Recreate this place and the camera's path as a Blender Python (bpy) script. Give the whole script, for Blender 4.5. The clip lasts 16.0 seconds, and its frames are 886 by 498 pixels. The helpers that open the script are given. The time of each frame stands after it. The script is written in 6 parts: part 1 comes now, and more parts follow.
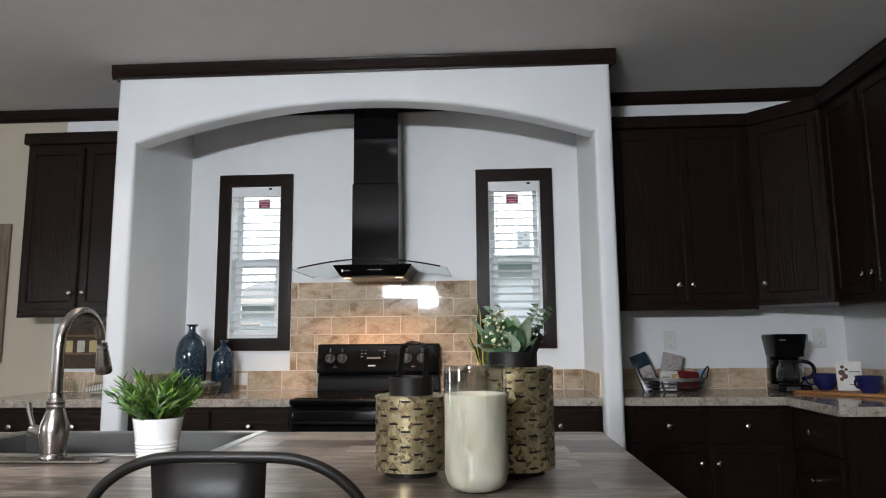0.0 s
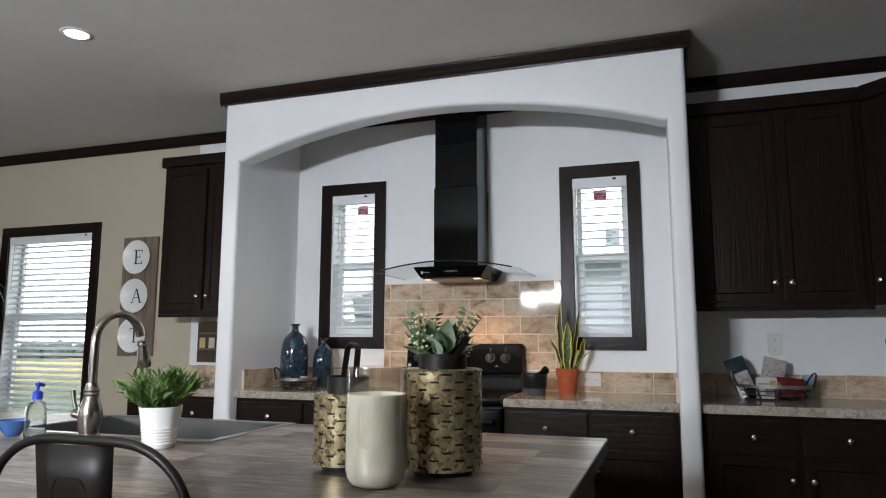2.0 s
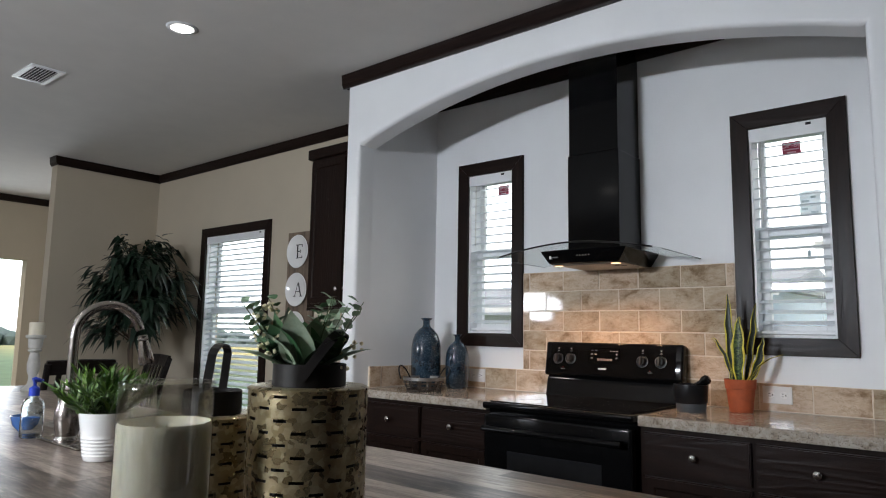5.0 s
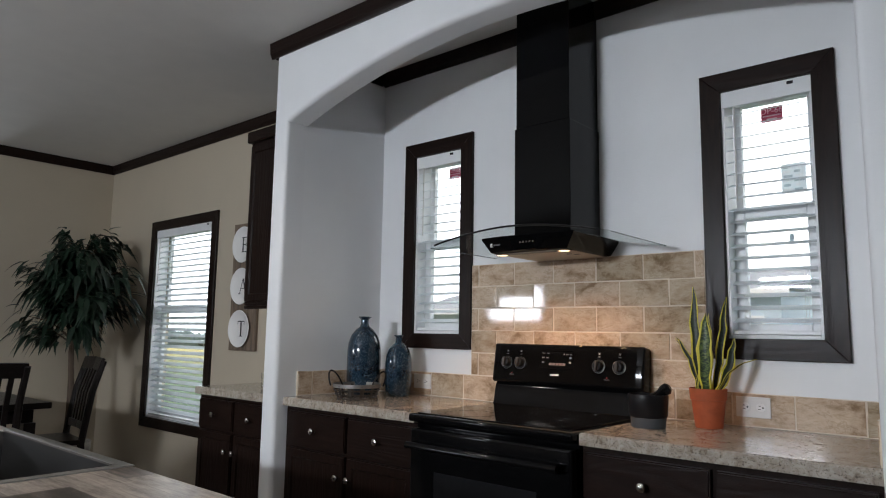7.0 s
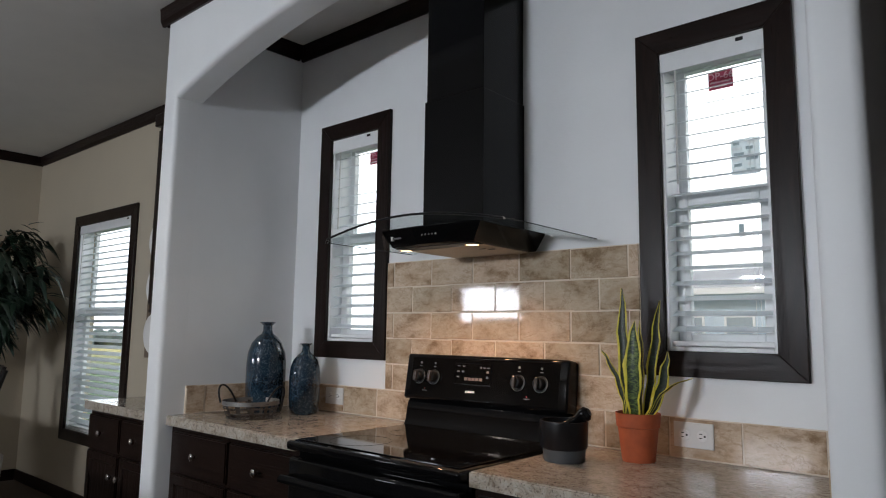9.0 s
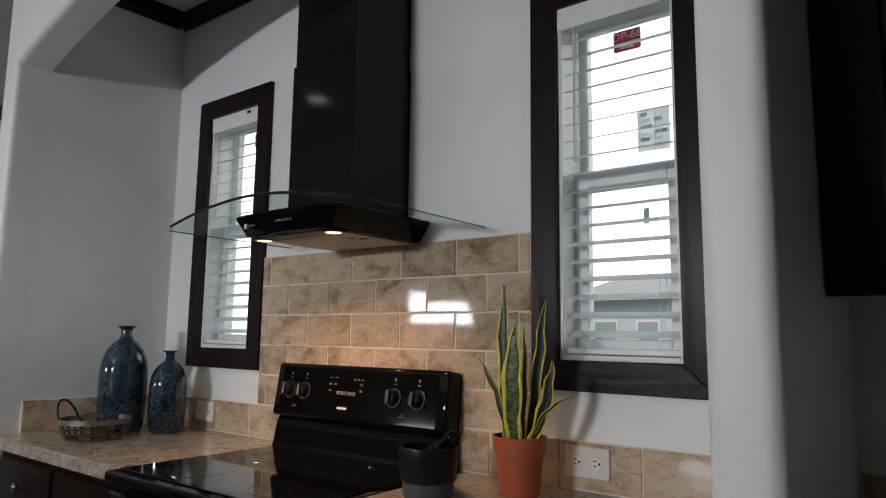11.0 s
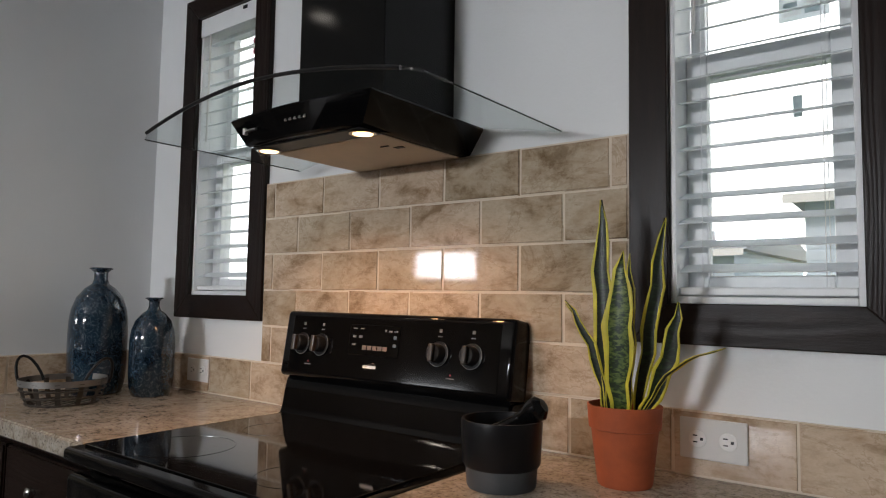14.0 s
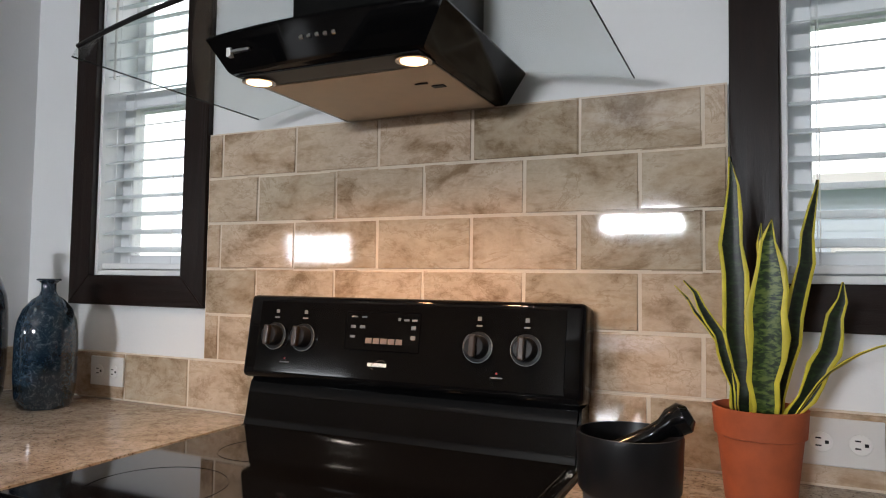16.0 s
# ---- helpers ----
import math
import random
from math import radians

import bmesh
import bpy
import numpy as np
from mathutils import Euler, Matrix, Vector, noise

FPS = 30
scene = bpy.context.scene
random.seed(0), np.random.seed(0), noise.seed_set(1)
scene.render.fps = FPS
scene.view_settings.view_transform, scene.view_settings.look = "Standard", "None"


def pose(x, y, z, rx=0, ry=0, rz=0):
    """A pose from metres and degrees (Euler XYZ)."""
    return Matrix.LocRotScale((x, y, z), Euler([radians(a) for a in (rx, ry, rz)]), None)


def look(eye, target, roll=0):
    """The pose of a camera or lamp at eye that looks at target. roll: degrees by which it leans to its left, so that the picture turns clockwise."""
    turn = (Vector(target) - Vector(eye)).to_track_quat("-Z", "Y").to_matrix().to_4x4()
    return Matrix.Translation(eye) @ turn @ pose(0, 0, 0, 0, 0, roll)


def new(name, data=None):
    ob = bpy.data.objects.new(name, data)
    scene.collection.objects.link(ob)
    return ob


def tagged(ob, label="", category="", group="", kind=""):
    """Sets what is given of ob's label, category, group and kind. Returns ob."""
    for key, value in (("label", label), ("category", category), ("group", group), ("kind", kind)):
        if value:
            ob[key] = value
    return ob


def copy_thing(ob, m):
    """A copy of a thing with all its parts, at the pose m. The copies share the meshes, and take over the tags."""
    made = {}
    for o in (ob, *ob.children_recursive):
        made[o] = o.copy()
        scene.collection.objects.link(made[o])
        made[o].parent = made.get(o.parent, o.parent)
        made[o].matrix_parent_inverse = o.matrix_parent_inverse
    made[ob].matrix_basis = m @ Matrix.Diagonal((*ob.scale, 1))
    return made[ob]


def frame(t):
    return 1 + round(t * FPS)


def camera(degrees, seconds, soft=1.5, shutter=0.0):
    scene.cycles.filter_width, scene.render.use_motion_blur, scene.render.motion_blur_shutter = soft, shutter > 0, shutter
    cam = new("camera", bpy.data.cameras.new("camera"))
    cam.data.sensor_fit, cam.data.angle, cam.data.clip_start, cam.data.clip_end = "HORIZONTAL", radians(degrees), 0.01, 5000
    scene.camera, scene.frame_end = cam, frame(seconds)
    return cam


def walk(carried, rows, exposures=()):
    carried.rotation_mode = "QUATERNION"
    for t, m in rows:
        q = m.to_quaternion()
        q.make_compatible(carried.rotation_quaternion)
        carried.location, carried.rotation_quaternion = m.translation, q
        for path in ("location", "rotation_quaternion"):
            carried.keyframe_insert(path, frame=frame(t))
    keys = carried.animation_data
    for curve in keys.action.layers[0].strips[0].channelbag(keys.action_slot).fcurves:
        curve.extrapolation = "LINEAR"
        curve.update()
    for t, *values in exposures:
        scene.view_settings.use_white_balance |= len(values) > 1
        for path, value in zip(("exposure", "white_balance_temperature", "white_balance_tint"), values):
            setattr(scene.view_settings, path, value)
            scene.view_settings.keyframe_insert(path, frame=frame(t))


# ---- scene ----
cam = camera(66.9, 16.0, soft=1.1)
PATH = [
    (0, (-0.078, 0.158, 1.217), (-0.196, 2.136, 1.488), -0.5),
    (0.5, (0.088, 0.161, 1.223), (-0.089, 2.135, 1.492), -0.5),
    (1, (0.239, 0.148, 1.228), (-0.078, 2.104, 1.498), -0.4),
    (1.5, (0.383, 0.158, 1.223), (-0.112, 2.076, 1.499), -0.1),
    (2, (0.508, 0.221, 1.223), (-0.123, 2.099, 1.492), 0.1),
    (2.5, (0.616, 0.342, 1.229), (-0.119, 2.183, 1.494), 0.2),
    (3, (0.699, 0.465, 1.237), (-0.171, 2.247, 1.497), 0.3),
    (3.5, (0.779, 0.597, 1.24), (-0.258, 2.287, 1.495), 0.5),
    (3.7, (0.803, 0.651, 1.242), (-0.299, 2.301, 1.496), 0.6),
    (5.8, (0.848, 1.336, 1.243), (-0.439, 2.846, 1.493), 1.0),
    (6, (0.848, 1.398, 1.245), (-0.443, 2.904, 1.496), 1.0),
    (6.5, (0.85, 1.534, 1.251), (-0.452, 3.033, 1.499), 0.9),
    (7, (0.837, 1.681, 1.246), (-0.463, 3.181, 1.495), 0.9),
    (7.5, (0.803, 1.838, 1.262), (-0.496, 3.339, 1.508), 0.9),
    (8, (0.792, 1.976, 1.27), (-0.506, 3.479, 1.514), 0.9),
    (8.5, (0.803, 2.129, 1.272), (-0.491, 3.633, 1.519), 0.9),
    (9, (0.829, 2.281, 1.293), (-0.465, 3.786, 1.538), 0.8),
    (9.5, (0.836, 2.422, 1.3), (-0.444, 3.939, 1.55), 0.8),
    (10, (0.83, 2.567, 1.312), (-0.408, 4.118, 1.558), 0.7),
    (10.2, (0.829, 2.617, 1.313), (-0.401, 4.175, 1.561), 0.7),
    (12.3, (0.76, 2.896, 1.273), (-0.447, 4.468, 1.543), 1.0),
    (12.5, (0.72, 2.907, 1.277), (-0.487, 4.482, 1.532), 1.0),
    (13, (0.63, 2.938, 1.261), (-0.577, 4.518, 1.481), 1.0),
    (13.5, (0.532, 2.989, 1.253), (-0.679, 4.571, 1.425), 0.9),
    (14, (0.414, 3.06, 1.248), (-0.799, 4.644, 1.391), 0.9),
    (14.5, (0.292, 3.105, 1.25), (-0.925, 4.689, 1.358), 0.8),
    (15, (0.163, 3.116, 1.253), (-1.046, 4.707, 1.35), 0.9),
    (15.5, (0.033, 3.122, 1.24), (-1.023, 4.817, 1.345), 1.1),
    (16, (-0.084, 3.126, 1.239), (-0.919, 4.941, 1.335), 0.8),
]
walk(cam, [(t, look(eye, target, roll)) for t, eye, target, roll in PATH],
     exposures=[(0, 0.07, 6450, 10), (2, 0.05, 6400, 10), (3.7, -0.05, 6350, 10), (6, -0.18, 6300, 10), (8, -0.32, 6300, 10), (9.5, -0.44, 6350, 10),
                (12.5, -0.62, 6750, 10), (13.5, -0.46, 6700, 10), (14.5, -0.28, 6550, 10), (15.5, -0.13, 6500, 10), (16, -0.1, 6500, 10)])

# ---- world, sun, lamps ----
world = bpy.data.worlds.new("overcast")
scene.world = world
world.use_nodes = True
wn = world.node_tree.nodes
sky = wn.new("ShaderNodeTexSky")
sky.sky_type = "NISHITA"
sky.sun_disc = False
sky.sun_elevation, sky.sun_rotation = radians(48), radians(200)
sky.air_density, sky.dust_density, sky.ozone_density = 1.0, 6.0, 1.0
wn["Background"].inputs["Strength"].default_value = 0.12
world.node_tree.links.new(sky.outputs[0], wn["Background"].inputs[0])

sun = new("sun", bpy.data.lights.new("sun", "SUN"))
sun.data.energy, sun.data.angle, sun.data.color = 2.2, radians(12), (1, 0.96, 0.9)
sun.matrix_world = look((3, -14, 16), (0, 0, 0))


def area(name, m, w, h, watts, colour):
    lamp = new(name, bpy.data.lights.new(name, "AREA"))
    lamp.data.shape, lamp.data.size, lamp.data.size_y = "RECTANGLE", w, h
    lamp.data.energy, lamp.data.color = watts, colour
    lamp.matrix_world = m
    return lamp


DAY = (0.89, 0.935, 1.0)
FRONT = -1.2          # inner face of the wall behind the walk
LEFT, RIGHT, BACK, TOP = -5.75, 2.11, 4.40, 2.795
FAR = -8.2            # wall of the room beyond the dining corner
# windows and glazed door of the front wall: x0, x1, z0, z1
FRONT_OPENINGS = [(-5.3, -4.35, 1.50, 1.85), (-1.52, -0.78, 1.825, 1.965)]
for (x0, x1, z0, z1), watts in zip(FRONT_OPENINGS, (34, 128)):
    area("daylight", look(((x0 + x1) / 2, FRONT + 0.02, (z0 + z1) / 2), ((x0 + x1) / 2, 4, (z0 + z1) / 2 - 0.5)),
         x1 - x0 - 0.02, z1 - z0 - 0.02, watts, DAY)
area("daylight", look((FAR + 0.1, 3.6, 1.2), (0, 3.0, 1.0)), 0.8, 1.7, 24, DAY)

# recessed ceiling lamps: x, y
CANS = [(-2.345, 2.74), (-0.78, 2.74), (-2.345, 0.6), (-0.78, 0.6)]
for x, y in CANS:
    lamp = new("downlight_lamp", bpy.data.lights.new("downlight_lamp", "SPOT"))
    lamp.data.energy, lamp.data.color = 31, (1, 0.90, 0.78)
    lamp.data.spot_size, lamp.data.spot_blend, lamp.data.shadow_soft_size = radians(130), 0.6, 0.05
    lamp.matrix_world = look((x, y, TOP - 0.012), (x, y, 0))
for x in (-0.880, -0.570):
    lamp = new("hood_lamp", bpy.data.lights.new("hood_lamp", "SPOT"))
    lamp.data.energy, lamp.data.color = 12, (1, 0.55, 0.27)
    lamp.data.spot_size, lamp.data.spot_blend, lamp.data.shadow_soft_size = radians(138), 0.9, 0.02
    lamp.matrix_world = look((x, 4.061, 1.580), (x, 4.10, 0))

# ---- materials ----


def graph(name):
    m = bpy.data.materials.new(name)
    m.use_nodes = True
    nt = m.node_tree
    return m, nt, nt.nodes["Principled BSDF"]


def add(nt, kind, **sets):
    node = nt.nodes.new(kind)
    for key, value in sets.items():
        node.inputs[key].default_value = value
    return node


def coords(nt, stretch=(1, 1, 1), shift=None):
    tc = nt.nodes.new("ShaderNodeTexCoord")
    mp = add(nt, "ShaderNodeMapping", Scale=stretch)
    nt.links.new(tc.outputs["Object"], mp.inputs["Vector"])
    if shift:
        info = nt.nodes.new("ShaderNodeObjectInfo")
        mul = nt.nodes.new("ShaderNodeVectorMath")
        mul.operation = "MULTIPLY"
        mul.inputs[1].default_value = shift
        nt.links.new(info.outputs["Random"], mul.inputs[0])
        nt.links.new(mul.outputs[0], mp.inputs["Location"])
    return mp.outputs["Vector"]


def noise_of(nt, vec, scale, detail=4.0, rough=0.55, dist=0.0):
    n = add(nt, "ShaderNodeTexNoise", Scale=scale, Detail=detail, Roughness=rough, Distortion=dist)
    nt.links.new(vec, n.inputs["Vector"])
    return n.outputs["Fac"]


def ramp(nt, fac, stops):
    r = nt.nodes.new("ShaderNodeValToRGB")
    els = r.color_ramp.elements
    els[0].position, els[0].color = stops[0][0], (*stops[0][1], 1)
    els[1].position, els[1].color = stops[-1][0], (*stops[-1][1], 1)
    for p, c in stops[1:-1]:
        els.new(p).color = (*c, 1)
    nt.links.new(fac, r.inputs[0])
    return r.outputs["Color"]


def mix(nt, a, b, fac, mode="MIX"):
    n = nt.nodes.new("ShaderNodeMix")
    n.data_type, n.blend_type = "RGBA", mode
    for sock, v in ((n.inputs[6], a), (n.inputs[7], b), (n.inputs[0], fac)):
        if isinstance(v, (int, float)):
            sock.default_value = v
        elif isinstance(v, tuple):
            sock.default_value = (*v, 1)
        else:
            nt.links.new(v, sock)
    return n.outputs[2]


def bumped(nt, bsdf, fac, strength, distance=0.002):
    b = add(nt, "ShaderNodeBump", Strength=strength, Distance=distance)
    nt.links.new(fac, b.inputs["Height"])
    nt.links.new(b.outputs[0], bsdf.inputs["Normal"])


def vary_rough(nt, bsdf, fac, lo, hi):
    m = add(nt, "ShaderNodeMapRange", **{"To Min": lo, "To Max": hi})
    nt.links.new(fac, m.inputs["Value"])
    nt.links.new(m.outputs[0], bsdf.inputs["Roughness"])


def plain(name, c, rough=0.5, metal=0.0, var=0.12, scale=18, bump=0.1, bscale=260, coat=0.0, stretch=(1, 1, 1), shift=None, spec=0.5):
    """A surface of one colour with stains at two scales, uneven gloss and a fine relief."""
    m, nt, b = graph(name)
    v = coords(nt, stretch, shift)
    big, fine = noise_of(nt, v, scale), noise_of(nt, v, bscale, 3)
    lo, hi = tuple(x * (1 - var) for x in c), tuple(min(1, x * (1 + var)) for x in c)
    nt.links.new(ramp(nt, big, [(0.3, lo), (0.7, hi)]), b.inputs["Base Color"])
    b.inputs["Metallic"].default_value = metal
    vary_rough(nt, b, big, max(0.02, rough * 0.85), min(1, rough * 1.15))
    if coat:
        b.inputs["Coat Weight"].default_value = coat
        b.inputs["Coat Roughness"].default_value = 0.05
    if bump:
        bumped(nt, b, fine, bump)
    b.inputs["Specular IOR Level"].default_value = spec
    return m


WHITE = plain("white_wall_paint", (0.80, 0.81, 0.82), 0.45, var=0.025, scale=3, bump=0.25, bscale=120)
BEIGE = plain("beige_wall_paint", (0.50, 0.435, 0.335), 0.65, var=0.03, scale=3, bump=0.25, bscale=120)
CEIL = plain("ceiling_texture", (0.70, 0.68, 0.65), 0.8, var=0.03, scale=5, bump=0.5, bscale=70)
SLAT_MAT, _nt, _b = graph("translucent_blind_slat")
_b.inputs["Base Color"].default_value = (0.86, 0.88, 0.90, 1)
_b.inputs["Roughness"].default_value = 0.4
_tr, _mx = _nt.nodes.new("ShaderNodeBsdfTranslucent"), _nt.nodes.new("ShaderNodeMixShader")
_tr.inputs["Color"].default_value = (0.90, 0.94, 0.96, 1)
_mx.inputs[0].default_value = 0.48
_nt.links.new(_b.outputs[0], _mx.inputs[1])
_nt.links.new(_tr.outputs[0], _mx.inputs[2])
_nt.links.new(_mx.outputs[0], _nt.nodes["Material Output"].inputs[0])
VINYL = plain("white_vinyl", (0.80, 0.81, 0.82), 0.35, var=0.03, bump=0.03)
BLACK = plain("black_enamel", (0.0035, 0.0035, 0.0038), 0.09, var=0.2, bump=0.0, spec=0.20)
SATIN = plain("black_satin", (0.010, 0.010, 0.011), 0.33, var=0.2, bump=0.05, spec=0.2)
IRON = plain("dark_bronze_metal", (0.0075, 0.0062, 0.0055), 0.42, var=0.3, bump=0.12, spec=0.22)
CHROME = plain("polished_nickel", (0.72, 0.70, 0.68), 0.18, metal=1.0, var=0.05, bump=0.0)
NICKEL = plain("brushed_nickel", (0.33, 0.30, 0.275), 0.26, metal=1.0, var=0.08, bump=0.12, bscale=300, stretch=(1, 1, 0.05))
STEEL = plain("brushed_steel", (0.26, 0.265, 0.27), 0.28, metal=1.0, var=0.08, bump=0.15, bscale=300, stretch=(0.05, 1, 1))
SINK_STEEL = plain("satin_steel", (0.26, 0.255, 0.25), 0.30, metal=1.0, var=0.12, bump=0.15, bscale=300, stretch=(0.05, 1, 1))
RIM_STEEL = plain("bright_satin_steel", (0.42, 0.42, 0.42), 0.3, metal=1.0, var=0.06, bump=0.12, bscale=300, stretch=(0.05, 1, 1))
FILTER = plain("hood_filter_metal", (0.60, 0.50, 0.40), 0.45, metal=0.6, var=0.06, bump=0.2, bscale=500)
TERRA = plain("terracotta", (0.40, 0.088, 0.030), 0.75, var=0.16, scale=25, bump=0.25, bscale=160)
GREY = plain("grey_stone", (0.055, 0.06, 0.066), 0.6, var=0.2)
PLATE = plain("white_plastic", (0.70, 0.69, 0.67), 0.3, var=0.02, bump=0.0)
CERAMIC = plain("white_glazed_ceramic", (0.82, 0.81, 0.79), 0.18, var=0.02, bump=0.02, coat=0.4)
GROUT = plain("pale_grout", (0.70, 0.61, 0.50), 0.85, var=0.08, bump=0.4)


def waves(nt, fac, turns):
    """Turns a smooth field into growth rings: a sine of it, from 0 to 1."""
    mul, sin, half = (nt.nodes.new("ShaderNodeMath") for _ in range(3))
    mul.operation, sin.operation, half.operation = "MULTIPLY", "SINE", "MULTIPLY_ADD"
    mul.inputs[1].default_value = turns
    half.inputs[1].default_value = half.inputs[2].default_value = 0.5
    nt.links.new(fac, mul.inputs[0])
    nt.links.new(mul.outputs[0], sin.inputs[0])
    nt.links.new(sin.outputs[0], half.inputs[0])
    return half.outputs[0]


def dark_wood(name, stretch, c=(0.0115, 0.0060, 0.0045)):
    """Stained oak: cathedral rings, open pores along the grain, satin lacquer."""
    m, nt, b = graph(name)
    v = coords(nt, stretch, (3.0, 5.0, 7.0))
    rings = waves(nt, noise_of(nt, v, 0.75, 2.5, 0.45, 0.25), 95)
    grain, pores = noise_of(nt, v, 9, 5, 0.6, 0.8), noise_of(nt, v, 38, 4, 0.75)
    stain = noise_of(nt, coords(nt), 3.5)
    col = ramp(nt, grain, [(0.30, tuple(x * 0.45 for x in c)), (0.55, c), (0.78, tuple(x * 2.1 for x in c))])
    col = mix(nt, col, ramp(nt, rings, [(0.0, (0.45, 0.45, 0.45)), (0.35, (0.9, 0.9, 0.9)), (1.0, (1.25, 1.2, 1.2))]), 0.8, "MULTIPLY")
    nt.links.new(mix(nt, col, tuple(x * 1.3 for x in c), stain), b.inputs["Base Color"])
    relief = mix(nt, rings, pores, 0.55)
    vary_rough(nt, b, pores, 0.22, 0.38)
    b.inputs["Specular IOR Level"].default_value = 0.17
    bumped(nt, b, relief, 0.55, 0.0016)
    return m


WOOD = dark_wood("espresso_wood_upright", (9, 9, 0.9))
WOOD_X = dark_wood("espresso_wood_along", (0.9, 9, 9))
TABLEWOOD = dark_wood("black_brown_wood", (2, 9, 9), (0.011, 0.0085, 0.008))


def plank_material(name, along, across, stops, seed, rough):
    m, nt, b = graph(name)
    tc = nt.nodes.new("ShaderNodeTexCoord")
    br = add(nt, "ShaderNodeTexBrick", **{"Scale": 1.0, "Mortar Size": 0.0006, "Mortar Smooth": 0.1, "Bias": 0.0, "Brick Width": along, "Row Height": across,
                                           "Color1": (0, 0, 0, 1), "Color2": (1, 1, 1, 1), "Mortar": (0.25, 0.25, 0.25, 1)})
    br.offset = 0.37
    nt.links.new(tc.outputs["Object"], br.inputs["Vector"])
    mp = add(nt, "ShaderNodeMapping", Scale=(1.9, 15, 15))
    nt.links.new(tc.outputs["Object"], mp.inputs["Vector"])
    off = nt.nodes.new("ShaderNodeVectorMath")
    off.operation = "MULTIPLY_ADD"
    off.inputs[1].default_value = (17, 5, seed)
    nt.links.new(br.outputs["Color"], off.inputs[0])
    nt.links.new(mp.outputs[0], off.inputs[2])
    grain = noise_of(nt, off.outputs[0], 2.2, 7, 0.62, 1.2)
    fine = noise_of(nt, off.outputs[0], 20, 6, 0.75)
    streak = waves(nt, noise_of(nt, off.outputs[0], 0.9, 3, 0.5, 0.6), 42)
    tone = mix(nt, br.outputs["Color"], grain, 0.60)
    tone = mix(nt, tone, fine, 0.36)
    tone = mix(nt, tone, streak, 0.07)
    blotch = noise_of(nt, coords(nt, (1, 2.4, 1)), 11, 5, 0.65, 0.8)
    tone = mix(nt, tone, blotch, 0.22)
    nt.links.new(ramp(nt, tone, stops), b.inputs["Base Color"])
    vary_rough(nt, b, fine, rough * 0.85, rough * 1.2)
    b.inputs["Specular IOR Level"].default_value = 0.3
    bumped(nt, b, fine, 0.15, 0.001)
    return m


ISLAND = plank_material("weathered_plank_laminate", 0.62, 0.115,
                        [(0.34, (0.016, 0.013, 0.012)), (0.43, (0.055, 0.044, 0.038)), (0.50, (0.14, 0.112, 0.094)), (0.56, (0.27, 0.225, 0.19)), (0.64, (0.42, 0.365, 0.315))], 3, 0.30)
FLOOR = plank_material("vinyl_plank_floor", 1.2, 0.18, [(0.25, (0.05, 0.038, 0.03)), (0.5, (0.09, 0.07, 0.055)), (0.8, (0.16, 0.125, 0.10))], 9, 0.45)


def stone_laminate():
    m, nt, b = graph("stone_laminate")
    v = coords(nt)
    cloud, mid, fleck = noise_of(nt, v, 9, 6, 0.65, 0.6), noise_of(nt, v, 42, 5, 0.7, 0.8), noise_of(nt, v, 130, 3, 0.7)
    base = ramp(nt, cloud, [(0.3, (0.24, 0.175, 0.12)), (0.5, (0.37, 0.30, 0.23)), (0.7, (0.50, 0.45, 0.385))])
    veins = ramp(nt, mid, [(0.34, (0.10, 0.08, 0.065)), (0.46, (0.37, 0.335, 0.29)), (0.6, (0.53, 0.50, 0.455))])
    col = mix(nt, base, veins, 0.55)
    spots = ramp(nt, fleck, [(0.36, (0.16, 0.145, 0.135)), (0.44, (1, 1, 1))])
    nt.links.new(mix(nt, col, spots, 0.75, "MULTIPLY"), b.inputs["Base Color"])
    vary_rough(nt, b, mid, 0.08, 0.15)
    bumped(nt, b, fleck, 0.04, 0.001)
    return m


STONE = stone_laminate()


